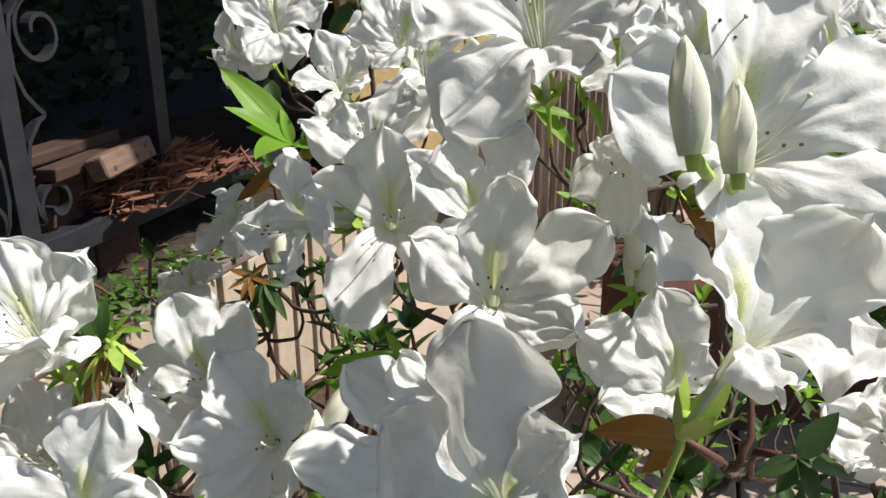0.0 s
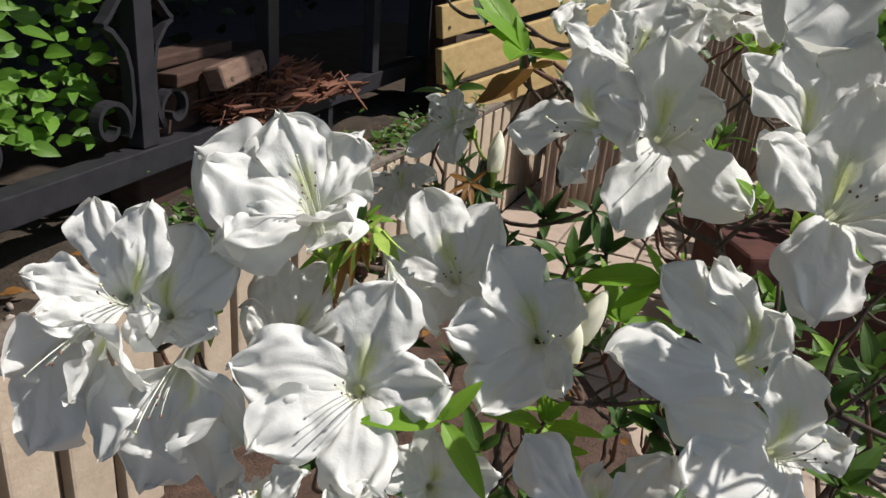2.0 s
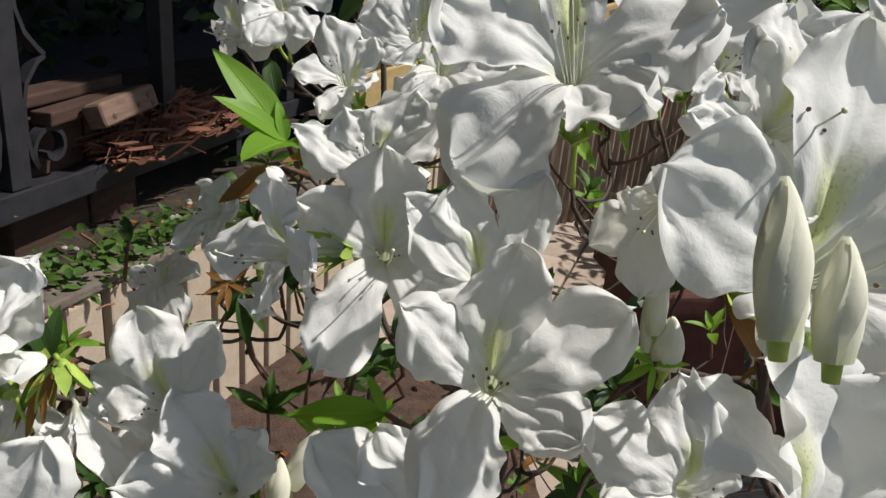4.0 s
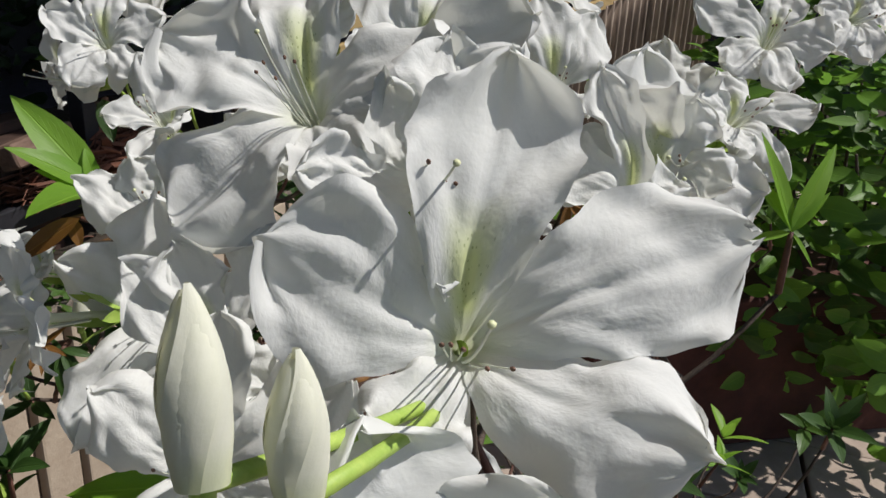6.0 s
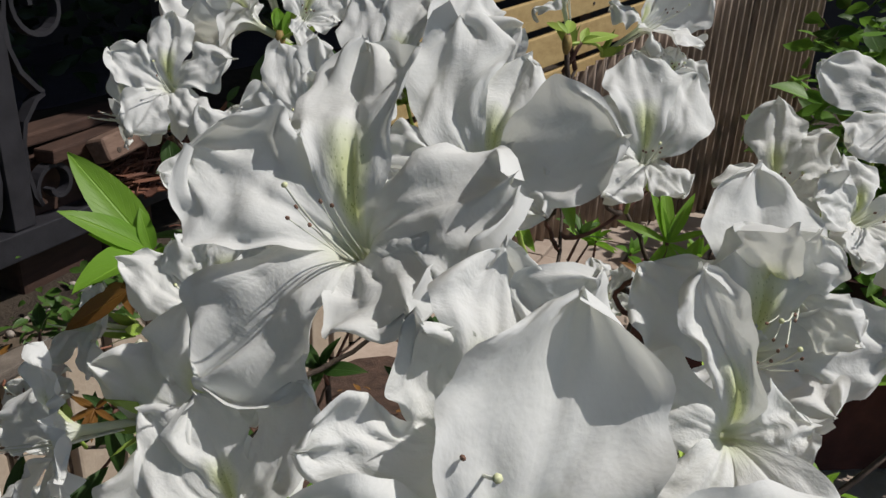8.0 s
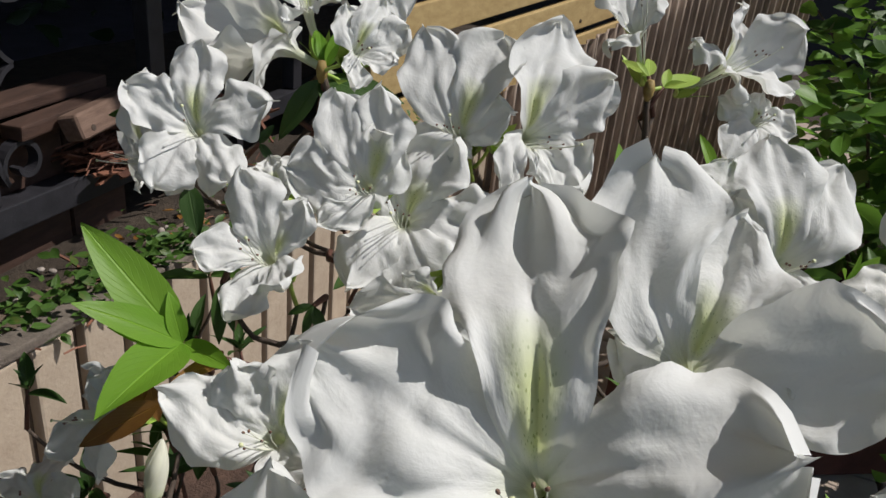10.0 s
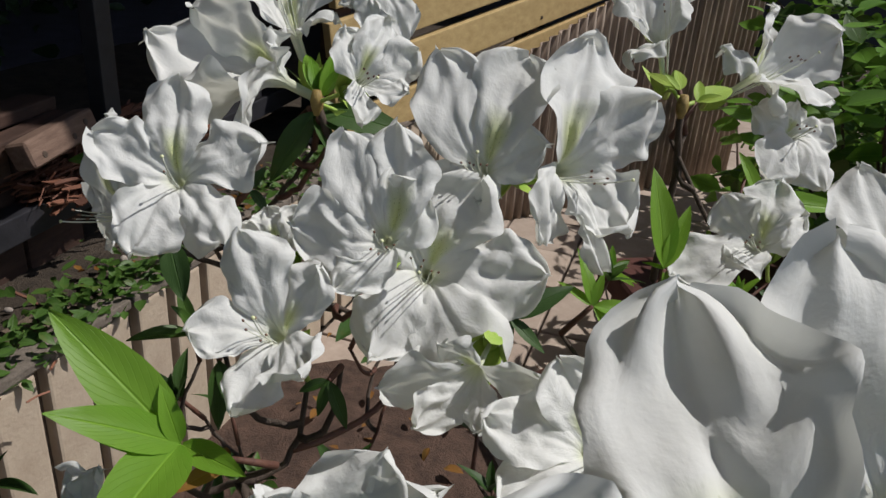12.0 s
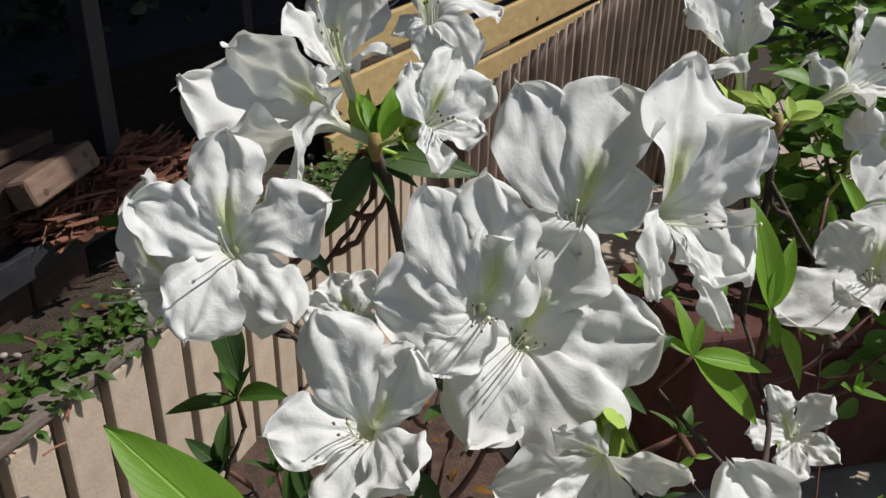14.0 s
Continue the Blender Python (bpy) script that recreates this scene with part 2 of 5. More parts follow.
def grid_faces(rows, cols, base=0):
    return [(base + i * cols + j, base + i * cols + j + 1, base + (i + 1) * cols + j + 1, base + (i + 1) * cols + j)
            for i in range(rows - 1) for j in range(cols - 1)]


def tube_data(points, radii, sides=6, base=0):
    """Vertices and faces of a tube through the points, with closed ends."""
    pts = [Vector(p) for p in points]
    verts, faces, side = [], [], None
    for i, p in enumerate(pts):
        way = (pts[min(i + 1, len(pts) - 1)] - pts[max(i - 1, 0)]).normalized()
        ref = side if side is not None else (Vector((0, 0, 1)) if abs(way.z) < 0.9 else Vector((1, 0, 0)))
        side = (ref - way * ref.dot(way)).normalized()
        up = way.cross(side)
        for k in range(sides):
            a = 2 * math.pi * k / sides
            verts.append(p + (side * math.cos(a) + up * math.sin(a)) * radii[i])
    for i in range(len(pts) - 1):
        for k in range(sides):
            a, b = base + i * sides + k, base + i * sides + (k + 1) % sides
            faces.append((a, b, b + sides, a + sides))
    faces.append(tuple(base + k for k in reversed(range(sides))))
    faces.append(tuple(base + (len(pts) - 1) * sides + k for k in range(sides)))
    return verts, faces


def tube(name, points, radii, material, parent, label="", sides=6):
    v, f = tube_data(points, radii, sides)
    return put_part(name, mesh_of(name, v, f, material), parent, label)


def box(bm, size, m, bevel=0.0, seg=2):
    """A bevelled block of the size, at the pose m."""
    made = bmesh.ops.create_cube(bm, size=1.0, matrix=m @ Matrix.Diagonal((*size, 1)))
    if bevel:
        edges = list({e for v in made["verts"] for e in v.link_edges})
        bmesh.ops.bevel(bm, geom=edges, offset=bevel, segments=seg, affect="EDGES", profile=0.6)
    return bm


def curve_between(a, b, sag, n=8, wob=0.0, rng=None):
    a, b = Vector(a), Vector(b)
    out = []
    for i in range(n + 1):
        t = i / n
        p = a.lerp(b, t) + Vector(sag) * (4 * t * (1 - t))
        if wob and 0 < i < n:
            p += Vector((rng.uniform(-wob, wob), rng.uniform(-wob, wob), rng.uniform(-wob, wob)))
        out.append(p)
    return out


def smooth01(x):
    x = min(1.0, max(0.0, x))
    return x * x * (3 - 2 * x)


# ---- azalea blossoms ----


def petal_mesh(name, R, foot, angle, spread, rng, material, length=1.0, width=1.0, curl=0.0, fold=0.0, ruffle=1.0, top=False, rows=38, cols=29):
    """One of the five lobes with its strip of the tube. R: the flower's radius; foot, angle: where round the axis the lobe
    leaves the tube and where its tip lies; spread: how far it bends out, in degrees from the axis; curl bends the tip;
    fold raises the sides."""
    tube_len, r0, r1 = 0.58 * R, 0.032 * R, 0.048 * R
    lobe = 0.98 * R * length
    n_tube = 6
    seed = Vector((rng.uniform(0, 50), rng.uniform(0, 50), rng.uniform(0, 50)))
    ph1, ph2, ph4 = (rng.uniform(0, 6.28) for _ in range(3))
    k1, k2, k3 = rng.uniform(2.6, 4.4), rng.uniform(6.0, 9.0), rng.uniform(17, 27)
    twist, crease = rng.uniform(-0.24, 0.24), rng.uniform(0.014, 0.040)
    if top:                     # the upper petal is folded along its middle
        crease, fold = rng.uniform(0.04, 0.07), fold + 0.14
    roll_l, roll_r = rng.uniform(-0.9, 0.5), rng.uniform(-0.9, 0.5)
    phi0, phi1 = radians(24), radians(spread)
    r, z, phi = r1, 0.0, phi0
    line = []
    for i in range(n_tube):
        t = i / n_tube
        line.append((r0 + (r1 - r0) * t ** 1.2, -tube_len * (1 - t), math.atan2(r1 - r0, tube_len), 0.0, t))
    n_lobe = rows - n_tube
    for i in range(n_lobe):
        s = i / (n_lobe - 1)
        line.append((r, z, phi, s, 1.0))
        ds = lobe / (n_lobe - 1)
        phi = phi0 + (phi1 - phi0) * smooth01(s * 1.7) + radians(curl) * max(0.0, s - 0.55) ** 1.5 * 3.3
        r, z = r + math.sin(phi) * ds, z + math.cos(phi) * ds
    verts, uvs = [], []
    wide, blunt = 0.338 * width * (0.45 + 0.55 * length), rng.uniform(1.55, 2.2)
    for i, (r, z, phi, s, tt) in enumerate(line):
        fused = max(r, 0.3 * r1) * math.tan(radians(39))
        if tt < 1.0:
            w = fused
        else:
            if s < 0.66:
                full = wide * R * (s / 0.66) ** 0.80
            else:
                full = wide * R * max(0.0, 1 - ((s - 0.66) / 0.34) ** blunt) ** (1 / 1.7)
            w = max(0.010 * R, fused + (full - fused) * smooth01((s - 0.10) / 0.30))
        blend = smooth01(s / 0.45)
        swing = foot + (angle - foot) * smooth01(s * 1.15)
        ca, sa = math.cos(swing), math.sin(swing)
        for j in range(cols):
            v = -1 + 2 * j / (cols - 1)
            lat = w * v
            a = lat / max(r, 0.01 * R)
            pr = (1 - blend) * r * math.cos(a) + blend * r
            pt = (1 - blend) * r * math.sin(a) + blend * lat
            h, z_add = 0.0, 0.0
            if s > 0:
                edge, rim = abs(v) ** 1.8, abs(v) ** 2.8
                env = smooth01((s - 0.06) / 0.55)
                h += fold * w * v * v * env
                h += ruffle * 0.058 * R * env * edge * math.sin(k1 * s * 2.4 + (2.1 if v > 0 else 0.0) + ph1)
                h += ruffle * 0.062 * R * env * rim * math.sin(k2 * (s + 0.35 * v) * 2.3 + ph2)
                h += ruffle * 0.034 * R * env * rim * math.sin(k3 * (s + 0.25 * abs(v)) + ph4 + (1.3 if v > 0 else 0))
                h += ruffle * 0.058 * R * smooth01((s - 0.62) / 0.38) * math.sin(k3 * 0.34 * v + ph4)
                h -= crease * R * math.exp(-((v / 0.11) ** 2)) * smooth01(s / 0.3) * (1 - 0.6 * s)
                # broad bends, soft folds that fan out from the throat, small dents
                h += ruffle * 0.085 * R * env * noise.noise(Vector((s * 1.7, v * 1.1, 0)) + seed)
                h -= ruffle * 0.034 * R * env * (0.4 - min(0.4, abs(noise.noise(Vector((v * 1.9 - 0.5 * s * v, s * 0.6, 12)) + seed)))) ** 2 * 3.0
                h += ruffle * 0.115 * R * env * (abs(noise.noise(Vector((s * 3.2, v * 1.35, 21)) + seed)) - 0.2)
                h += ruffle * 0.058 * R * env * (0.5 + 0.5 * edge) * (abs(noise.noise(Vector((s * 6.8, v * 2.7, 31)) + seed)) - 0.2)
                h += (roll_r if v > 0 else roll_l) * R * 0.7 * max(0.0, abs(v) - 0.60) ** 2 * env
                h += twist * lat * env
                out = 0.070 * R * env * noise.noise(Vector((s * 2.6, v * 2.4, 9)) + seed) + 0.020 * R * env * math.sin(k2 * v * 1.3 + ph1) * s
                out += 0.060 * R * smooth01((s - 0.55) / 0.45) * noise.noise(Vector((s * 2.0, v * 4.6, 44)) + seed)
                out *= min(1.0, ruffle)
                pt += min(1.0, ruffle) * R * env * v * abs(v) * (0.11 * noise.noise(Vector((s * 3.0, v * 0.6, 15)) + seed) + 0.080 * noise.noise(Vector((s * 8.0, v, 51)) + seed))
                tip = 0.042 * R * max(0.0, 1 - abs(v) * 2.2) * smooth01((s - 0.7) / 0.3)
                pr += (out + tip) * math.sin(phi)
                z_add = (out + tip) * math.cos(phi)
            pr2 = pr - math.cos(phi) * h
            pz = z + math.sin(phi) * h + z_add
            verts.append((pr2 * ca - pt * sa, pr2 * sa + pt * ca, pz))
            uvs.append((j / (cols - 1), i / (len(line) - 1)))
    return mesh_of(name, verts, grid_faces(len(line), cols), material, uvs)


def even_feet(angles):
    """Five feet spread evenly round the tube, each as near as can be to its petal's own angle."""
    order = sorted(range(len(angles)), key=lambda k: angles[k] % 360)
    step = 360 / len(angles)
    off = [angles[k] % 360 - step * n for n, k in enumerate(order)]
    mean = sum(off) / len(off)
    feet = [0.0] * len(angles)
    for n, k in enumerate(order):
        f = mean + step * n
        feet[k] = f + 360 * round((angles[k] - f) / 360)
    return feet


def ball_data(center, radii, turn, base=0, rings=5, sides=7):
    verts, faces = [], []
    for i in range(rings + 1):
        a = math.pi * i / rings
        for k in range(sides):
            b = 2 * math.pi * k / sides
            verts.append(Vector(center) + turn @ Vector((math.sin(a) * math.cos(b) * radii[0], math.sin(a) * math.sin(b) * radii[1], math.cos(a) * radii[2])))
    for i in range(rings):
        for k in range(sides):
            p, q = base + i * sides + k, base + i * sides + (k + 1) % sides
            faces.append((p, q, q + sides, p + sides))
    return verts, faces


NODES = []          # where the flower stalks join the twigs


def frame_of(facing, up):
    """A turn whose z is the facing and whose y is as near to up as can be."""
    z = Vector(facing).normalized()
    y = Vector(up)
    y = (y - z * y.dot(z)).normalized()
    x = y.cross(z)
    return Matrix((x, y, z)).transposed()


def azalea_flower(throat, facing, up, size, petals, seed=1, node=None, stamens=6, label="", ruffle=1.0):
    """A white azalea flower: five petals joined in a tube, stamens with anthers, a style, calyx and stalk.
    throat: where the tube opens; facing: the axis; up: the way of the blotched upper petal; size: across, in metres;
    petals: for each its angle round the axis, spread, length, width, curl and fold, the blotched one first."""
    rng = random.Random(seed)
    R = size / 2
    turn = frame_of(facing, up)
    ob = thing("azalea_flower", throat, label or "white azalea flower with wavy petals and pale green throat", "flower", "azalea blossoms")
    ob.matrix_basis = Matrix.Translation(throat) @ turn.to_4x4()
    feet = even_feet([p[0] for p in petals])
    for k, (ang, sp, ln, wd, cu, fo) in enumerate(petals):
        me = petal_mesh("petal", R, radians(feet[k]), radians(ang), sp, rng, PETAL_TOP if k == 0 else PETAL, ln, wd, cu + rng.uniform(-22, 16), fo + rng.uniform(-0.24, 0.16), 0.80 * ruffle, k == 0)
        put_part("petal", me, ob, "white petal with green speckles" if k == 0 else "")
    reach = 0.025 * size / 0.07
    for k in range(stamens):
        a = -math.pi / 2 + (k - (stamens - 1) / 2) * 0.26 + rng.uniform(-0.12, 0.12)
        long = k == stamens // 2
        ln = reach * (1.25 if long else rng.uniform(0.72, 1.0))
        lean, up_bend = rng.uniform(0.18, 0.36), rng.uniform(0.15, 0.5)
        pts = []
        for i in range(9):
            t = i / 8
            side = lean * t * (0.5 + 0.5 * t) - (0.22 if long else 0.10) * up_bend * t ** 3
            pts.append(Vector((math.cos(a) * (0.002 + ln * side * 0.9), math.sin(a) * (0.002 + ln * side) + up_bend * ln * 0.45 * t ** 2.6, -0.012 + (ln + 0.012) * t)))
        rad = 0.00032 if long else 0.00018
        st = tube("style" if long else "stamen", pts, [rad * (1.15 - 0.35 * i / 8) for i in range(9)], STAMEN, ob, "", 5)
        way = (pts[-1] - pts[-2]).normalized()
        tr = way.to_track_quat("Z", "Y").to_matrix()
        if long:
            v, f = ball_data(pts[-1], (0.0007, 0.0007, 0.0005), tr)
            put_part("stigma", mesh_of("stigma", v, f, STIGMA), st, "pale green stigma")
        else:
            v, f = ball_data(pts[-1], (0.0004, 0.0005, 0.0007), tr)
            put_part("anther", mesh_of("anther", v, f, ANTHER), st, "brown anther")
    # calyx with five sepals round the tube's foot
    zb = -0.62 * R
    verts, faces = tube_data([(0, 0, zb - 0.004), (0, 0, zb - 0.001), (0, 0, zb + 0.002)], [0.0012, 0.0030, 0.07 * R + 0.0006], 10)
    for k in range(5):
        a, b0, sep = 2 * math.pi * k / 5, len(verts), rng.uniform(0.7, 1.15)
        for i in range(4):
            t = i / 3
            wd = (0.0031 * math.sin(math.pi * (0.25 + 0.75 * t)) + 0.0002) * sep
            rr, zz = 0.0026 + (0.0030 + 0.004 * (sep - 0.8)) * t + 0.0025 * t * t, zb - 0.001 + 0.0130 * sep * t
            for s in (-1, 0, 1):
                verts.append(Vector((rr * math.cos(a) - s * wd * math.sin(a), rr * math.sin(a) + s * wd * math.cos(a), zz - (0.0004 if s else 0))))
        faces += grid_faces(4, 3, b0)
    put_part("calyx", mesh_of("calyx", verts, faces, CALYX), ob, "pale green calyx")
    foot = turn @ Vector((0, 0, zb - 0.003)) + Vector(throat)
    if node is None:
        node = foot + turn @ Vector((0, 0, -0.012)) + Vector((0, 0, -0.010))
        NODES.append(node)
    node = Vector(node)
    inv = ob.matrix_basis.inverted()
    pts = [inv @ p for p in curve_between(node, foot, (foot - node).length * 0.12 * (turn @ Vector((0, 0, 1))), 5)]
    tube("stalk", pts, [0.0011, 0.0009, 0.0009, 0.0009, 0.001, 0.0013], CALYX, ob, "", 6)
    return ob


def flower_bud(foot, way, length, girth, seed=1, node=None, label="", material=None):
    """A closed bud: petals rolled round each other, green sepals at the foot."""
    rng = random.Random(seed)
    turn = Vector(way).normalized().to_track_quat("Z", "Y").to_matrix()
    ob = thing("flower_bud", foot, label or "closed creamy white azalea bud with green base", "flower bud", "azalea buds")
    ob.matrix_basis = Matrix.Translation(foot) @ turn.to_4x4()
    for k in range(3):
        verts, uvs = [], []
        a0 = k * 2.1 + rng.uniform(-0.2, 0.2)
        for i in range(15):
            t = i / 14
            g = girth / 2 * (0.46 + 0.54 * math.sin(math.pi * min(1.0, t * 0.72 + 0.16))) * math.sqrt(max(0.0, 1 - (max(0.0, t - 0.42) / 0.60) ** 2.0))
            for j in range(11):
                v = j / 10
                a = a0 + v * 3.4 + t * 1.5
                rr = g * (1 + 0.13 * v ** 1.5 - 0.05) * (1 + 0.06 * math.sin(3 * a + k) + 0.03 * math.sin(9 * v + 4 * t + k))
                verts.append((rr * math.cos(a), rr * math.sin(a), length * t * (1 - 0.03 * k)))
                uvs.append((v, 0.16 + 0.84 * t))
        put_part("petal", mesh_of("petal", verts, grid_faces(15, 11), material or BUD, uvs), ob)
    verts, faces = tube_data([(0, 0, -0.003), (0, 0, 0.0), (0, 0, 0.005)], [0.0012, girth * 0.22, girth * 0.27], 9)
    put_part("calyx", mesh_of("calyx", verts, faces, CALYX), ob, "green calyx")
    node = Vector(node) if node is not None else Vector(foot) - Vector(way).normalized() * 0.005 + Vector((0, 0.004, -0.004))
    inv = ob.matrix_basis.inverted()
    if (node - Vector(foot)).length < 0.02:
        NODES.append(node)
    tube("stalk", [inv @ p for p in curve_between(node, Vector(foot), (0, 0, -0.001), 4)], [0.0013] * 5, CALYX, ob)
    return ob


def leaf_data(length, width, rng, base=0, bend=None, fold=None, rows=9, cols=5):
    """A lance-shaped leaf along +y from the origin, its face up (+z)."""
    bend = rng.uniform(-0.5, 0.9) if bend is None else bend
    fold = rng.uniform(0.15, 0.5) if fold is None else fold
    tw, wob, ph = rng.uniform(-0.5, 0.5), rng.uniform(0.02, 0.06), rng.uniform(0, 6)
    verts, uvs = [], []
    for i in range(rows):
        t = i / (rows - 1)
        w = width / 2 * (math.sin(math.pi * t ** 0.85) ** 0.8 * (1 - 0.25 * t) + 0.03) if i < rows - 1 else width * 0.01
        a = bend * t
        y, z = length * (t - a * a * t / 6), -length * bend * t * t / 2
        for j in range(cols):
            v = -1 + 2 * j / (cols - 1)
            x = w * v
            zz = z + abs(x) * fold + x * tw * t + wob * length * 0.25 * math.sin(5 * t + 2 * v + ph) * abs(v)
            verts.append((x, y, zz))
            uvs.append((j / (cols - 1), t))
    return verts, grid_faces(rows, cols, base), uvs


def aim(way, face=(0, 0, 1)):
    """A turn that takes +y to the way and +z near to the face."""
    y = Vector(way).normalized()
    z = Vector(face)
    if abs(y.dot(z.normalized())) > 0.97:
        z = z + Vector((0.3, 0.2, 0.1))
    z = (z - y * y.dot(z)).normalized()
    x = y.cross(z)
    return Matrix((x, y, z)).transposed()


def leaf(parent, foot, way, length, width, material, rng, face=(0, 0, 1), bend=None, fold=None, label="", name="leaf"):
    v, f, uv = leaf_data(length, width, rng, 0, bend, fold)
    m = Matrix.Translation(foot) @ aim(way, face).to_4x4()
    if parent is not None and parent.type == "EMPTY":
        m = parent.matrix_basis.inverted() @ m
    return put_part(name, mesh_of(name, v, f, material, uv), parent, label, m)


def leafy_shoot(place, way, count, length, material, seed, label="", width=0.34, spread=0.9):
    """A shoot tip: a whorl of leaves round a short stem, the youngest upright in the middle."""
    rng = random.Random(seed)
    ob = thing("leafy_shoot", place, label or "shoot tip with a whorl of green azalea leaves", "leaves", "azalea leaf shoots")
    way = Vector(way).normalized()
    side = way.orthogonal().normalized()
    other = way.cross(side)
    a0 = rng.uniform(0, 6.28)
    for k in range(count):
        young = k / max(1, count - 1)
        a = a0 + k * 2.4
        out = side * math.cos(a) + other * math.sin(a)
        tilt = spread * (1.15 - 0.85 * young) + rng.uniform(-0.15, 0.15)
        d = way * math.cos(tilt) + out * math.sin(tilt)
        ln = length * (1.05 - 0.55 * young) * rng.uniform(0.85, 1.1)
        leaf(ob, Vector(place) + way * 0.004 * young, d, ln, ln * width * rng.uniform(0.9, 1.15), material, rng, way - d * 0.3, rng.uniform(0.1, 0.7))
    inv = ob.matrix_basis.inverted()
    low = Vector(place) - way * 0.022
    tube("stem", [inv @ low, inv @ (Vector(place) - way * 0.010), inv @ (Vector(place) + way * 0.004)], [0.0014, 0.0013, 0.0009], TWIG_RED, ob)
    NODES.append(low)
    return ob


def aimed_shoot(place, tips, material, seed, width=0.36, label=""):
    """A shoot whose leaves run from its tip to the given ends."""
    rng = random.Random(seed)
    place = Vector(place)
    ob = thing("leafy_shoot", place, label or "shoot tip with green azalea leaves", "leaves", "azalea leaf shoots")
    mean = sum((Vector(t) for t in tips), Vector()) / len(tips) - place
    for t in tips:
        d = Vector(t) - place
        face = Vector((0.2, -0.55, 0.8)) - d.normalized() * 0.2
        leaf(ob, place, d, d.length * 1.06, d.length * width * rng.uniform(0.85, 1.12), material, rng, face, rng.uniform(0.0, 0.5))
    low = place - mean.normalized() * 0.012 + Vector((0, 0.006, -0.012))
    inv = ob.matrix_basis.inverted()
    tube("stem", [inv @ low, inv @ place.lerp(low, 0.5), inv @ place], [0.0014, 0.0013, 0.0010], TWIG_RED, ob)
    NODES.append(low)
    return ob

# ---- setting: paving, wall, soil strip, fence ----
FENCE = Vector((-0.674, 0.568, 0))
FENCE_WAY = Vector((0.145, 1.0, 0)).normalized()
FENCE_OUT = Vector((FENCE_WAY.y, -FENCE_WAY.x, 0))           # towards the paving
FENCE_TURN = Matrix((FENCE_WAY, -FENCE_OUT, Vector((0, 0, 1)))).transposed().to_4x4()
WALL0 = Vector((-0.437, 0.997, 0))
WALL_WAY = Vector((0.13, 0.58, 0)).normalized()
WALL_OUT = Vector((WALL_WAY.y, -WALL_WAY.x, 0))
WALL_TURN = Matrix((WALL_WAY, -WALL_OUT, Vector((0, 0, 1)))).transposed().to_4x4()
WALL_TOP = 0.31


def along_fence(s, z, out=0.0):
    p = FENCE + FENCE_WAY * s + FENCE_OUT * out
    return Vector((p.x, p.y, z))


def along_wall(s, z, out=0.0):
    p = WALL0 + WALL_WAY * s + WALL_OUT * out
    return Vector((p.x, p.y, z))


def sheet(name, x0, x1, y0, y1, z, nx, ny, rough, material, seed, keep=None):
    """A gently uneven ground sheet."""
    verts = []
    for j in range(ny + 1):
        for i in range(nx + 1):
            x, y = x0 + (x1 - x0) * i / nx, y0 + (y1 - y0) * j / ny
            verts.append((x, y, z + rough * noise.noise(Vector((x * 7, y * 7, seed))) + rough * 0.4 * noise.noise(Vector((x * 31, y * 31, seed)))))
    return new(name, mesh_of(name, verts, grid_faces(ny + 1, nx + 1), material))


ground = tagged(new("ground", mesh_of("ground", [(-60, -60, -0.03), (60, -60, -0.03), (60, 60, -0.03), (-60, 60, -0.03)], [(0, 1, 2, 3)], SOIL)),
                "dark bare soil round the paving", "ground", kind="structure")

# raised bed behind the ribbed wall: soil reaching under the fence
bed = thing("soil_bed", (0, 0, 0), "dark leaf-littered soil behind the low wall", "soil", kind="structure")
verts = []
for i in range(61):
    s = -1.2 + 3.6 * i / 60
    for j in range(25):
        o = -0.016 - 1.1 * (j / 24) ** 1.5
        p = along_wall(s, WALL_TOP - 0.008, o)
        p.z += 0.012 * noise.noise(p * 14) + 0.006 * noise.noise(p * 50) - (0.008 if j == 0 else 0)
        verts.append(p)
put_part("soil", mesh_of("soil", verts, grid_faces(61, 25), SOIL), bed)
yard = tagged(sheet("yard", -9.0, -0.62, -3.0, 9.0, 0.285, 40, 60, 0.012, ASPHALT, 3), "dark damp asphalt yard behind the fence", "yard", kind="structure")


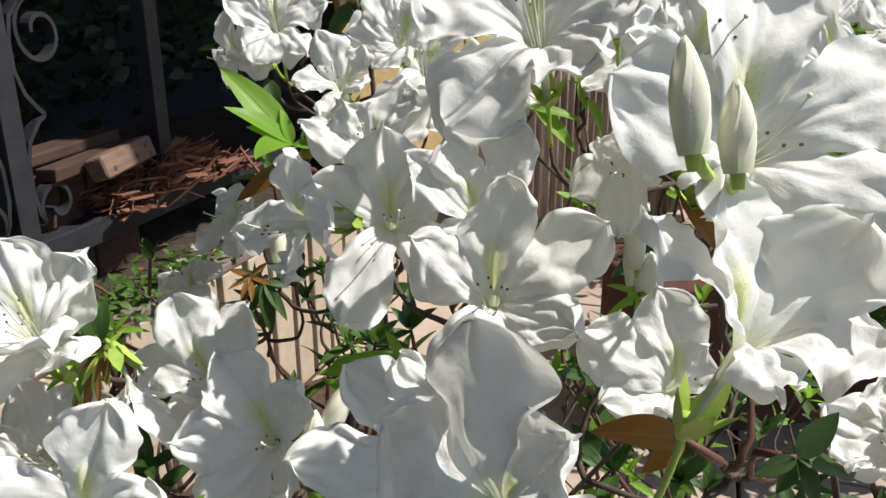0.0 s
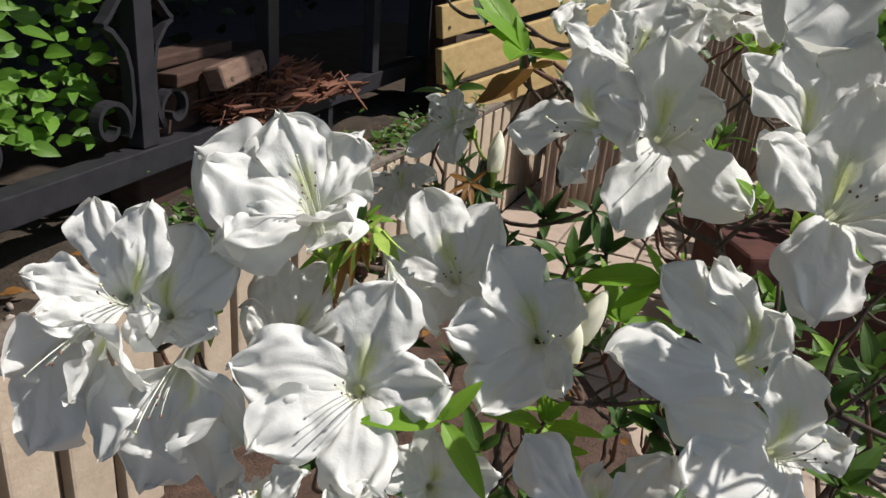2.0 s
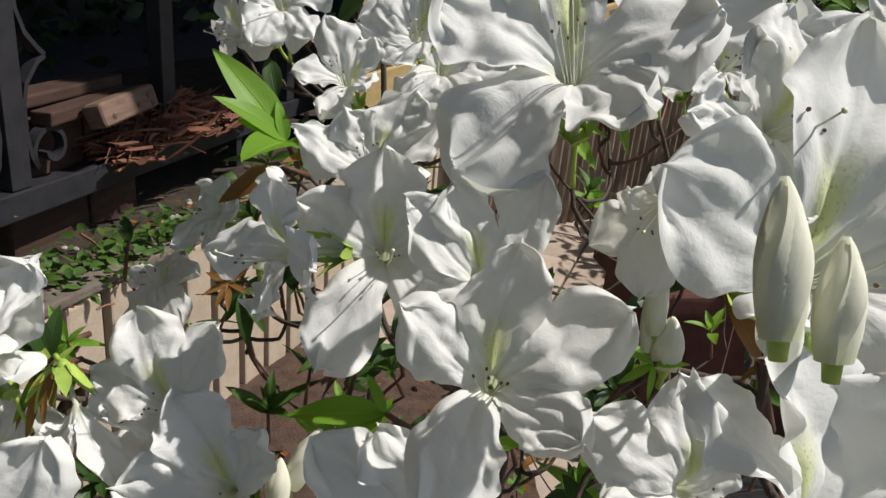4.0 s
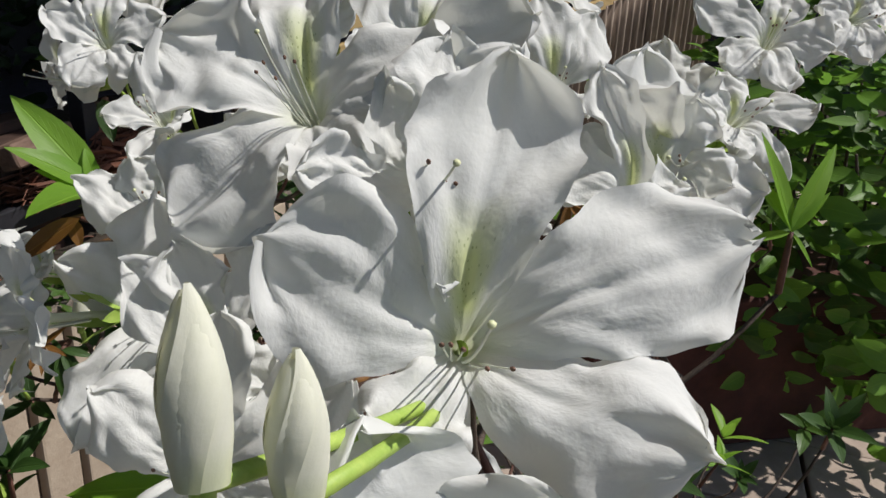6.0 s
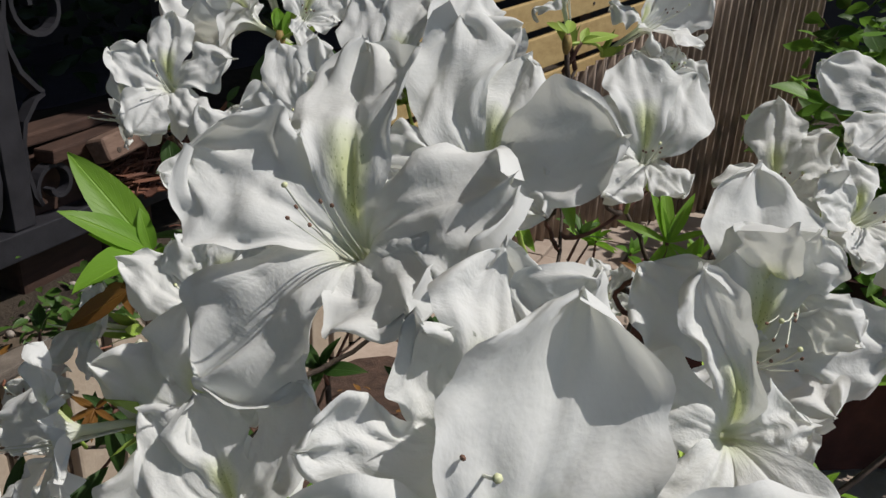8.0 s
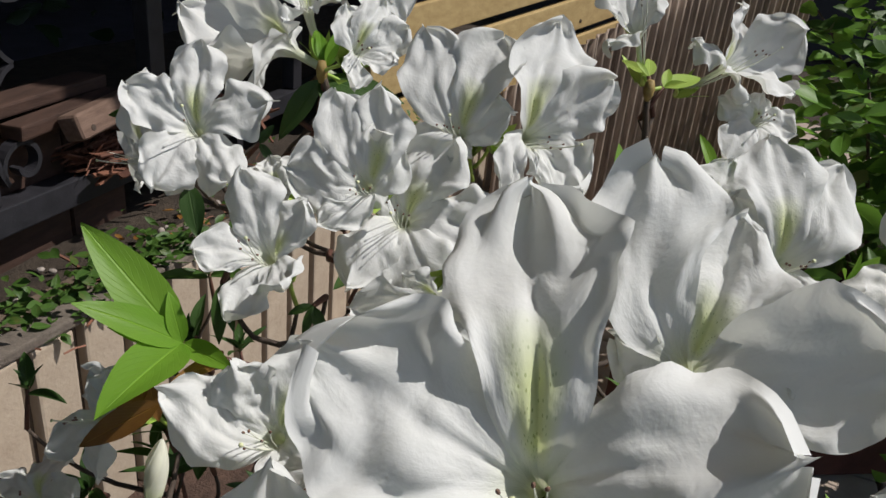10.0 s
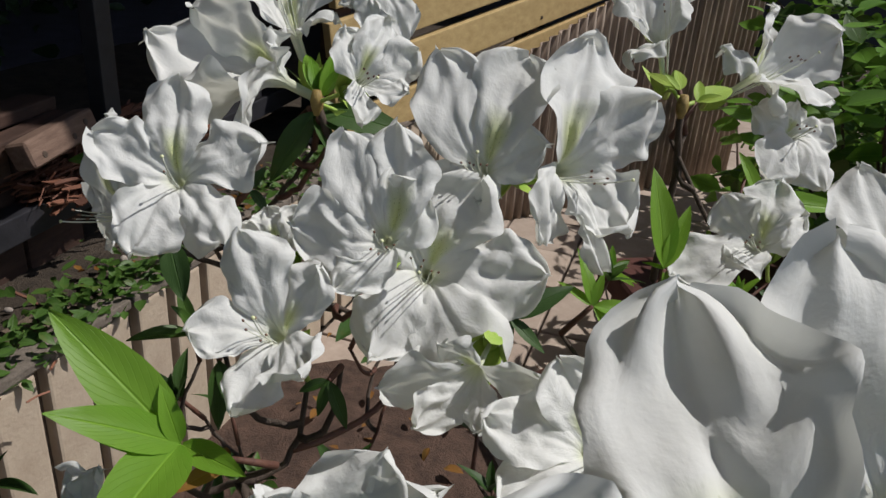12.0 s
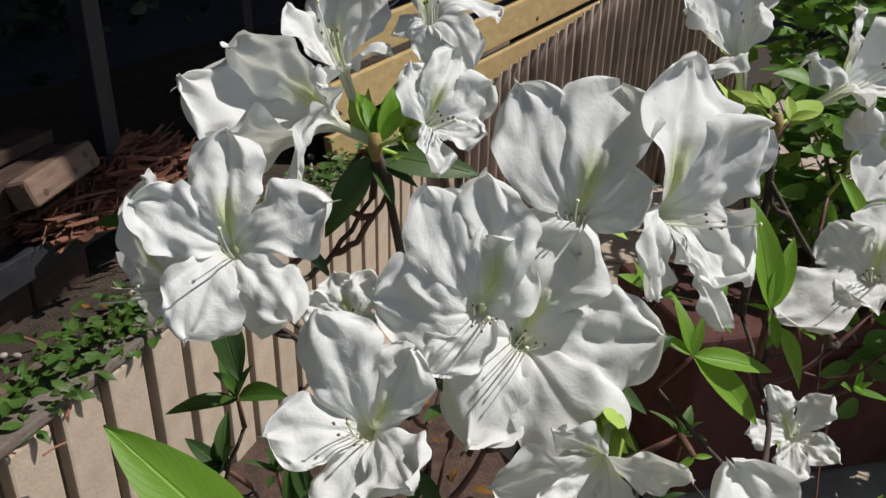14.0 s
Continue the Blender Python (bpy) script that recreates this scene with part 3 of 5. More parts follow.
def retaining_wall():
    ob = thing("wall_ribbed", (0, 0, 0), "low beige cast stone wall with dark grooves", "wall", kind="structure")
    rng = random.Random(4)
    bm = bmesh.new()
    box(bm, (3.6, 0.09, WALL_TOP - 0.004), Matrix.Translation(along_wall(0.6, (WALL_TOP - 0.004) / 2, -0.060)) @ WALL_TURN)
    part("groove_backing", bm, GROOVE, ob, "dark brown groove backing")
    pitch = 0.0735
    shared = []
    for k in range(4):
        bm = bmesh.new()
        box(bm, (0.0555 + 0.0015 * k, 0.028, WALL_TOP), Matrix.Identity(4), 0.004, 2)
        for v in bm.verts:
            v.co += Vector((1, 1, 0)) * 0.0012 * noise.noise(v.co * 40 + Vector((k, 0, 0)))
        me = bpy.data.meshes.new("rib")
        bm.to_mesh(me)
        bm.free()
        me.materials.append(WALL_STONE)
        shared.append(me)
    for k in range(-16, 33):
        m = Matrix.Translation(along_wall((k + 0.5) * pitch, WALL_TOP / 2 + rng.uniform(-0.002, 0.002), -0.014 + rng.uniform(-0.001, 0.001))) @ WALL_TURN
        put_part("rib", shared[k % 4], ob, "", m)
    # dirty coping in lengths, a little uneven
    for k in range(9):
        bm = bmesh.new()
        box(bm, (0.396, 0.036, 0.013), Matrix.Translation(along_wall(-1.0 + 0.40 * k, WALL_TOP + 0.0085 + rng.uniform(-0.001, 0.001), -0.0165 + rng.uniform(-0.001, 0.001))) @ WALL_TURN, 0.003, 2)
        part("coping", bm, COPING, ob, "dirty grey-brown coping")
    return ob


retaining_wall()


def iron_fence():
    ob = thing("iron_fence", along_fence(0, 0.30), "black wrought iron fence with scrolls and a flat bottom rail", "fence")
    inv = ob.matrix_basis.inverted()

    def bar(name, s, z0, z1, wide, deep, bevel=0.0015, out=0.0):
        bm = bmesh.new()
        box(bm, (wide, deep, z1 - z0), inv @ Matrix.Translation(along_fence(s, (z0 + z1) / 2, out)) @ FENCE_TURN, bevel)
        return part(name, bm, IRON, ob)

    bar("rail", 0.41, 0.370, 0.407, 2.00, 0.034, 0.002)
    bar("rail", 0.41, 1.270, 1.305, 2.00, 0.034, 0.002)
    for s in (-0.29, 0.024, 0.351, 0.675, 1.113):
        bar("baluster", s, 0.4085, 1.2685, 0.034, 0.026)
    bar("post", 1.442, 0.27, 1.41, 0.060, 0.060, 0.003)
    bar("post", -0.62, 0.27, 1.41, 0.060, 0.060, 0.003)
    for s in (-0.14, 0.90):
        bar("foot", s, 0.285, 0.3685, 0.02, 0.02)

    def scroll(s, z, r, turns, start, hand, stem):
        """A C or S scroll in the fence's plane: a spiral that runs out into a stem."""
        pts = []
        for i in range(26):
            t = i / 25
            a = start + hand * turns * 2 * math.pi * (1 - t)
            rr = r * (0.30 + 0.70 * t)
            pts.append((s + rr * math.cos(a), z + rr * math.sin(a)))
        pts += stem
        path = [inv @ along_fence(p, q, 0.0) for p, q in pts]
        bm = bmesh.new()
        rows = []
        side = (inv.to_3x3() @ FENCE_OUT).normalized()
        for i, p in enumerate(path):
            way = (path[min(i + 1, len(path) - 1)] - path[max(i - 1, 0)]).normalized()
            nrm = way.cross(side).normalized()
            rows.append([bm.verts.new(p + side * a * 0.008 + nrm * b * 0.0032) for a, b in ((-1, -1), (1, -1), (1, 1), (-1, 1))])
        for u, v in zip(rows, rows[1:]):
            for k in range(4):
                bm.faces.new((u[k], u[(k + 1) % 4], v[(k + 1) % 4], v[k]))
        bm.faces.new(rows[0][::-1])
        bm.faces.new(rows[-1])
        bmesh.ops.recalc_face_normals(bm, faces=bm.faces)
        return part("scroll", bm, IRON, ob)

    # on both sides of a bar: a lower C with its volute on the rail, an upper C that turns back above it
    for c, h in ((0.351, 1), (0.351, -1), (0.024, 1)):
        s0 = c + h * 0.022
        scroll(s0 + h * 0.044, 0.449, 0.036, 1.05, math.pi * 0.5 + h * 2.2, -h,
               [(s0 + h * 0.006, 0.444), (s0 + h * 0.000, 0.475), (s0 + h * 0.001, 0.515), (s0 + h * 0.008, 0.541), (s0 + h * 0.030, 0.566), (s0 + h * 0.044, 0.573)])
        scroll(s0 + h * 0.058, 0.682, 0.050, 1.25, math.pi * 0.5, h,
               [(s0 + h * 0.030, 0.722), (s0 + h * 0.008, 0.704), (s0 + h * 0.001, 0.670), (s0 + h * 0.002, 0.635), (s0 + h * 0.014, 0.604), (s0 + h * 0.034, 0.582), (s0 + h * 0.044, 0.574)])
    return ob


iron_fence()


def plank_ramp():
    """Yellow boards screwed to posts beyond the fence's end, rising to the right."""
    ob = thing("plank_ramp", (-0.37, 1.72, 0.0), "yellow wooden boards screwed one above another", "boards")
    head, rise = radians(56), radians(9)
    way = Vector((math.cos(head) * math.cos(rise), math.sin(head) * math.cos(rise), math.sin(rise)))
    out = Vector((math.sin(head), -math.cos(head), 0))
    turn = Matrix((way, -out, way.cross(-out))).transposed().to_4x4()
    start = Vector((-0.372, 1.725, 0))
    inv = ob.matrix_basis.inverted()
    rng = random.Random(8)
    for k, (z0, z1) in enumerate(((0.285, 0.362), (0.382, 0.465), (0.488, 0.560), (0.584, 0.660), (0.684, 0.760))):
        bm = bmesh.new()
        ln = 1.5
        c = start + way * (ln / 2 + rng.uniform(-0.006, 0.006)) + Vector((0, 0, (z0 + z1) / 2))
        box(bm, (ln, 0.022, z1 - z0), inv @ Matrix.Translation(c) @ turn, 0.003, 2)
        pl = part("plank", bm, PLANK, ob)
        for dx in (0.02, 0.75):
            bm = bmesh.new()
            q = start + way * dx + Vector((0, 0, z0 + 0.022)) + out * 0.0115
            bmesh.ops.create_cone(bm, cap_ends=True, segments=10, radius1=0.005, radius2=0.004, depth=0.003,
                                  matrix=inv @ Matrix.Translation(q) @ out.to_track_quat("Z", "Y").to_matrix().to_4x4())
            part("screw", bm, SCREW, pl)
    for dx in (0.05, 0.75, 1.4):
        bm = bmesh.new()
        q = start + way * dx - out * 0.035
        top = 0.72 + way.z * dx
        box(bm, (0.045, 0.045, top), inv @ Matrix.Translation((q.x, q.y, top / 2)) @ Matrix.Rotation(head, 4, "Z"), 0.003)
        part("post", bm, CRATE, ob)
    return ob


plank_ramp()


def corrugated_panel():
    ob = thing("corrugated_panel", (0.0, 2.15, 0.0), "brown corrugated panel with a scalloped top edge", "panel")
    inv = ob.matrix_basis.inverted()
    head = radians(42)
    way, out = Vector((math.cos(head), math.sin(head), 0)), Vector((math.sin(head), -math.cos(head), 0))
    n, pitch = 75, 0.030
    for q in range(4):                      # four sheets, each lapping over the next by one wave
        verts, faces = [], []
        for i in range(n + 9):
            s = (i + n * q) * pitch / 8
            w = math.sin(2 * math.pi * s / pitch)
            p = Vector((0.0, 2.15, 0)) + way * (s - 0.15) + out * (0.0075 * w + 0.0045 * (q % 2))
            top = 0.37 + 0.46 * s
            for k in range(7):
                verts.append(inv @ (p + Vector((0, 0, top * k / 6))))
            for k in range(6):
                if i:
                    a = (i - 1) * 7 + k
                    faces.append((a, a + 7, a + 8, a + 1))
        put_part("sheet", mesh_of("sheet", verts, faces, DECK), ob).modifiers.new("thickness", "SOLIDIFY").thickness = 0.003
    return ob


corrugated_panel()


def board_with_straw():
    """A weathered board on dark blocks behind the fence, with a drilled block at its end that juts over the rail."""
    ob = thing("weathered_board", along_fence(0.45, 0.285, -0.05), "weathered wooden board with drilled holes in its end", "board")
    inv = ob.matrix_basis.inverted()
    for size, at, tip in (((0.27, 0.050, 0.017), (0.475, 0.508, -0.052), -1.5), ((0.19, 0.034, 0.018), (0.502, 0.494, -0.001), -3)):
        bm = bmesh.new()
        box(bm, size, inv @ Matrix.Translation(along_fence(*at)) @ FENCE_TURN @ Matrix.Rotation(radians(tip), 4, "Y"), 0.003, 2)
        for v in bm.verts:
            v.co += Vector((0.0015, 0.0015, 0.002)) * noise.noise(v.co * 35)
        part("board", bm, CRATE, ob)
    face = FENCE_TURN @ Matrix.Rotation(radians(-4), 4, "Y") @ Matrix.Rotation(radians(5), 4, "Z") @ Matrix.Rotation(radians(-14), 4, "X")
    at = along_fence(0.530, 0.492, 0.033)
    bm = bmesh.new()
    box(bm, (0.140, 0.032, 0.036), inv @ Matrix.Translation(at) @ face, 0.007, 3)
    for v in bm.verts:
        v.co += Vector((1, 1, 1)) * 0.0016 * noise.noise(v.co * 45)
    end = part("end_block", bm, CRATE_PALE, ob, "lighter end block with drilled holes")
    for k, h in ((-0.046, -0.006), (0.016, -0.005), (0.046, 0.004), (0.052, -0.010)):
        bm = bmesh.new()
        q = face.to_3x3() @ Vector((k, -0.0158, h)) + at
        bmesh.ops.create_cone(bm, cap_ends=True, segments=12, radius1=0.0046, radius2=0.0040, depth=0.002,
                              matrix=inv @ Matrix.Translation(q) @ (face.to_3x3() @ Vector((0, -1, 0))).to_track_quat("Z", "Y").to_matrix().to_4x4())
        part("hole", bm, SCREW, end)
    for s, ln in ((0.435, 0.15), (0.570, 0.11)):
        bm = bmesh.new()
        box(bm, (ln, 0.055, 0.198), inv @ Matrix.Translation(along_fence(s, 0.384, -0.050)) @ FENCE_TURN, 0.006)
        part("block", bm, CRATE, ob, "dark block under the board")
    return ob


board_with_straw()


def needle_heap(name, count, centre, spread, lengths, material, label, seed, fat=0.0019, kind="stuff"):
    rng = random.Random(seed)
    verts, faces = [], []
    for _ in range(count):
        c = centre + Vector((rng.gauss(0, spread[0]), rng.gauss(0, spread[1]), abs(rng.gauss(0, spread[2]))))
        a, el = rng.gauss(0.9, 0.8), rng.gauss(0, 0.25)
        d = Vector((math.cos(a) * math.cos(el), math.sin(a) * math.cos(el), math.sin(el))) * rng.uniform(*lengths) / 2
        v, f = tube_data([c - d, c + Vector((0, 0, rng.uniform(-0.002, 0.004))), c + d], [fat * rng.uniform(0.5, 1.3)] * 3, 4, len(verts))
        verts += v
        faces += f
    return tagged(new(name, mesh_of(name, verts, faces, material, None, False)), label, "straw", kind=kind)


def strip_heap():
    """A heap of flat, split bark and needle strips that lies along the rail and hangs over its edge."""
    rng = random.Random(5)
    verts, faces = [], []
    for _ in range(620):
        t = rng.random()
        s = 0.515 + 0.365 * t
        top = 0.445 + 0.055 * math.exp(-((t - 0.55) / 0.24) ** 2) - 0.030 * t
        out = rng.gauss(0.012, 0.024)
        c = along_fence(s, rng.uniform(0.408, top) - 0.10 * max(0.0, abs(out - 0.01) - 0.03), out)
        a, el = rng.gauss(0.16, 0.55), rng.gauss(0.10, 0.22)
        ln = rng.uniform(0.022, 0.075) if rng.random() < 0.8 else rng.uniform(0.07, 0.12)
        d = (FENCE_WAY * math.cos(a) + FENCE_OUT * math.sin(a)) * math.cos(el) + Vector((0, 0, math.sin(el)))
        flat = Vector((rng.uniform(-1, 1), rng.uniform(-1, 1), rng.uniform(0.3, 1.5)))
        side = d.cross(flat).normalized()
        wide, thick = 0.0008 + 0.0075 * rng.random() ** 2.2, rng.uniform(0.0006, 0.0016)
        up, base, bow = side.cross(d), len(verts), rng.uniform(-0.006, 0.004)
        for k in range(4):
            u = k / 3 - 0.5
            p = c + d * ln * u + Vector((0, 0, bow * (1 - 4 * u * u)))
            w = wide * (1.0 if 0 < k < 3 else rng.uniform(0.3, 0.9))
            verts += [p + side * w + up * thick, p - side * w + up * thick, p - side * w - up * thick, p + side * w - up * thick]
        for k in range(3):
            faces += [(base + 4 * k + m, base + 4 * k + (m + 1) % 4, base + 4 * k + 4 + (m + 1) % 4, base + 4 * k + 4 + m) for m in range(4)]
        faces += [(base + 3, base + 2, base + 1, base), (base + 12, base + 13, base + 14, base + 15)]
    return tagged(new("pine_straw", mesh_of("pine_straw", verts, faces, STRAW, None, False)), "heap of reddish brown pine straw on the fence rail", "straw", kind="stuff")


strip_heap()
needle_heap("leaf_litter", 36, along_fence(0.45, WALL_TOP + 0.002, 0.10), (0.04, 0.34, 0.003), (0.01, 0.05), STRAW, "dry reddish litter on the soil", 6)


def scatter_leaves(name, count, seed, where, size, material, label, category, up=0.8, width=0.55):
    """Many small leaves joined in one mesh; where(rng) gives a place and a facing."""
    rng = random.Random(seed)
    verts, faces, uvs = [], [], []
    for _ in range(count):
        p, face = where(rng)
        a = rng.uniform(0, 6.28)
        way = Vector((math.cos(a), math.sin(a), rng.uniform(-0.4, 0.5)))
        ln = rng.uniform(*size)
        v, f, uv = leaf_data(ln, ln * width * rng.uniform(0.8, 1.2), rng, len(verts), rows=5, cols=3)
        m = aim(way, face)
        verts += [m @ Vector(q) + p for q in v]
        faces += f
        uvs += uv
    return tagged(new(name, mesh_of(name, verts, faces, material, uvs)), label, category, kind="stuff")


def weed_place(rng):
    s = rng.choice((rng.gauss(-0.12, 0.07), rng.gauss(0.02, 0.05), rng.gauss(0.45, 0.16), rng.gauss(0.62, 0.10)))
    p = along_wall(s, WALL_TOP + abs(rng.gauss(0, 0.022)) + 0.003, -abs(rng.gauss(0.035, 0.035)) + 0.004)
    return p, (rng.uniform(-0.6, 0.6), rng.uniform(-0.8, 0.3), 1)


scatter_leaves("weeds", 820, 11, weed_place, (0.010, 0.027), LEAF_WEED, "low green weeds along the wall top", "weeds")


def litter_place(rng):
    return along_wall(rng.uniform(-0.6, 1.5), WALL_TOP + 0.004 + rng.uniform(0, 0.006), -rng.uniform(0.0, 0.14)), (rng.uniform(-0.4, 0.4), rng.uniform(-0.4, 0.4), 1)


scatter_leaves("dead_leaves", 90, 12, litter_place, (0.012, 0.03), LEAF_DRY, "brown dead leaves on the soil", "leaves")


def bark_mulch():
    """The planting bed round the azalea: a low heap with a ragged rim that thins out on to the paving."""
    verts, n, m = [], 40, 16
    for i in range(m + 1):
        for k in range(n):
            a, r = 2 * math.pi * k / n, i / m
            rag = 1 + 0.10 * noise.noise(Vector((2.2 * math.cos(a), 2.2 * math.sin(a), 5)))
            x, y = -0.20 + 0.40 * r * rag * math.cos(a), 0.72 + 0.78 * r * rag * math.sin(a)
            z = -0.012 + 0.036 * (1 - r ** 3) + 0.009 * noise.noise(Vector((x * 22, y * 22, 2))) * (1 - r * 0.5)
            verts.append((x, y, z))
    faces = [(i * n + k, i * n + (k + 1) % n, (i + 1) * n + (k + 1) % n, (i + 1) * n + k) for i in range(m) for k in range(n)]
    return tagged(new("mulch_bed", mesh_of("mulch_bed", verts, faces, MULCH)), "dark reddish brown bark mulch round the azalea", "mulch", kind="stuff")


bark_mulch()


def fallen_place(rng):
    return Vector((rng.uniform(-0.30, 0.20), rng.uniform(0.25, 1.45), 0.024 + rng.uniform(0, 0.010))), (rng.uniform(-0.5, 0.5), rng.uniform(-0.5, 0.5), 1)


scatter_leaves("fallen_leaves", 95, 17, fallen_place, (0.016, 0.036), LEAF_DRY, "brown fallen leaves on the paving under the azalea", "leaves", width=0.5)
rng = random.Random(21)
verts, faces = [], []
for k in range(150):
    p = along_wall(rng.uniform(-0.6, 1.5), WALL_TOP + 0.001, -rng.uniform(0.01, 0.15))
    v, f = ball_data(p, [rng.uniform(0.003, 0.008) for _ in range(3)], Matrix.Rotation(rng.uniform(0, 3), 3, "Z"), len(verts), 4, 6)
    verts += v
    faces += f
tagged(new("pebbles", mesh_of("pebbles", verts, faces, PEBBLE)), "small grey pebbles on the soil", "pebbles", kind="stuff")


def creeper_place(rng):
    z = 0.425 + 0.34 * rng.random()
    s = min(rng.uniform(-0.22, 0.37), 0.345 - 0.05 * rng.random() - 0.25 * max(0.0, 0.50 - z))
    p = along_fence(s, z, -0.035 - abs(rng.gauss(0, 0.03)))
    return p, (FENCE_OUT.x + rng.uniform(-0.5, 0.5), FENCE_OUT.y - 0.6 + rng.uniform(-0.5, 0.5), 0.7)


scatter_leaves("creeper", 620, 13, creeper_place, (0.018, 0.041), LEAF_IVY, "bright green creeper leaves climbing the fence", "creeper")


def hedge_place(rng):
    p = Vector((-1.75 + rng.gauss(0, 0.22), rng.uniform(-0.5, 5.5), rng.uniform(0.30, 2.4)))
    return p, (1, rng.uniform(-0.8, 0.4), rng.uniform(-0.2, 0.9))


scatter_leaves("hedge", 5200, 14, hedge_place, (0.05, 0.10), LEAF_SHADE, "dense hedge behind the yard, leaves coloured dark for deep shade", "hedge")
# two walls added as backdrop, the deep shade put into their colour
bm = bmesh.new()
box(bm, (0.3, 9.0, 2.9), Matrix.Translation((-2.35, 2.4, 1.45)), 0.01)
tagged(part("wall_yard", bm, ADDED_DARK, None), "added dark backdrop wall behind the hedge", "wall", kind="structure")
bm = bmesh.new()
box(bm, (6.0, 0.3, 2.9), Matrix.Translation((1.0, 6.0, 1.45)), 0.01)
tagged(part("wall_end", bm, ADDED_DARK, None), "added dark backdrop wall at the far end", "wall", kind="structure")


def shrub_place(cx, cy, cz, rx, ry, rz):
    def where(rng):
        a, b = rng.uniform(0, 6.28), rng.uniform(-1, 1)
        r = rng.uniform(0.55, 1.0)
        c = math.sqrt(1 - b * b)
        d = Vector((c * math.cos(a), c * math.sin(a), b))
        return Vector((cx + rx * r * d.x, cy + ry * r * d.y, max(0.03, cz + rz * r * d.z))), d + Vector((0, -0.4, 0.6))
    return where


def shrub(centre, radii, count, size, seed, label):
    """A leafy shrub: stems from the ground, inner leaves coloured darker for the shade inside, brighter outer ones."""
    rng = random.Random(seed)
    ob = thing("green_shrub", (centre[0], centre[1], 0.0), label, "shrub")
    inv = ob.matrix_basis.inverted()
    for k in range(14):
        a, el = k * 2.4, rng.uniform(0.2, 0.9)
        top = Vector((centre[0] + radii[0] * el * math.cos(a), centre[1] + radii[1] * el * math.sin(a), centre[2] + radii[2] * (1.1 - el)))
        low = Vector((centre[0] + 0.04 * math.cos(a), centre[1] + 0.04 * math.sin(a), -0.01))
        pts = curve_between(low, top, (0, 0, 0.05), 9, 0.008, rng)
        tube("stem", [inv @ p for p in pts], [0.006 - 0.004 * i / 9 for i in range(10)], BARK, ob)
    # shade inside the crown is put into the darker colour of the inner leaves
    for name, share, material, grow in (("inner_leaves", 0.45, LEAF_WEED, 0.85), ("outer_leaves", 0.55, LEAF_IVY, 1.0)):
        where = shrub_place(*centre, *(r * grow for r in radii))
        verts, faces, uvs = [], [], []
        for _ in range(int(count * share)):
            p, face = where(rng)
            a = rng.uniform(0, 6.28)
            ln = rng.uniform(*size)
            v, f, uv = leaf_data(ln, ln * 0.52 * rng.uniform(0.8, 1.2), rng, len(verts), rows=6, cols=3)
            m = aim(Vector((math.cos(a), math.sin(a), rng.uniform(-0.4, 0.5))), face)
            verts += [inv @ (m @ Vector(q) + p) for q in v]
            faces += f
            uvs += uv
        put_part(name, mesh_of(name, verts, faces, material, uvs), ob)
    return ob


shrub((1.05, 2.25, 0.50), (0.5, 0.5, 0.55), 1300, (0.05, 0.09), 16, "leafy green shrub at the back of the paving")
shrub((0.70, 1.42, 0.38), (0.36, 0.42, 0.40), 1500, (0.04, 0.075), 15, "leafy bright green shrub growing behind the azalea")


def terracotta_trough():
    ob = thing("plant_trough", (0.46, 1.20, 0.0), "terracotta trough on the paving, coloured dark for shade", "planter")
    bm = bmesh.new()
    box(bm, (0.62, 0.20, 0.25), Matrix.Translation((0.06, 0.14, 0.128)) @ Matrix.Rotation(radians(18), 4, "Z"), 0.012, 3)
    part("body", bm, TERRACOTTA, ob)
    bm = bmesh.new()
    box(bm, (0.66, 0.24, 0.04), Matrix.Translation((0.06, 0.14, 0.270)) @ Matrix.Rotation(radians(18), 4, "Z"), 0.010, 3)
    part("rim", bm, TERRACOTTA, ob)
    return ob


terracotta_trough()

# unseen slab added above the view to shade the yard and the board
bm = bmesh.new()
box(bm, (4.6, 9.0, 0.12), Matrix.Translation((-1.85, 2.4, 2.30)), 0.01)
# added strip of the slab that keeps board and straw in shade
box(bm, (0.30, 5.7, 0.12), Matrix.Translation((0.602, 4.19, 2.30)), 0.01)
tagged(part("ceiling", bm, ADDED_DARK, None), "unseen slab added overhead to shade the yard", "eave", kind="structure")

# ---- the azalea's blossoms, cluster by cluster ----
NODE_P = Vector((0.0975, 0.1961, 0.6804))
NODE_E = Vector((-0.0686, 0.4978, 0.7306))
NODE_R = Vector((0.0786, 0.5350, 0.7340))
NODES += [NODE_E, NODE_R, NODE_P]
# upper blossoms, by the ribbed wall
azalea_flower((-0.1060, 0.4526, 0.7095), (0.1262, -0.7890, 0.6014), (-0.1124, 0.5909, 0.7989), 0.0664, ((90, 88, 1.18, 1.00, 0, 0.10), (155, 83, 1.03, 1.00, 6, -0.04), (-111, 84, 1.03, 1.10, -5, 0.06), (-52, 84, 1.06, 1.00, 8, -0.08), (20, 87, 1.12, 1.05, -3, 0.02)), 65, stamens=2)
azalea_flower((-0.1291, 0.4602, 0.6934), (-0.6215, -0.7318, 0.2796), (0.0269, 0.3367, 0.9412), 0.0580, ((103, 107, 1.35, 1.08, -17, 0.10), (163, 110, 0.99, 1.02, -17, -0.10), (-147, 116, 0.99, 1.08, 21, -0.07), (-10, 116, 1.17, 1.01, 8, -0.08), (53, 122, 1.35, 1.00, 1, -0.00)), 113)
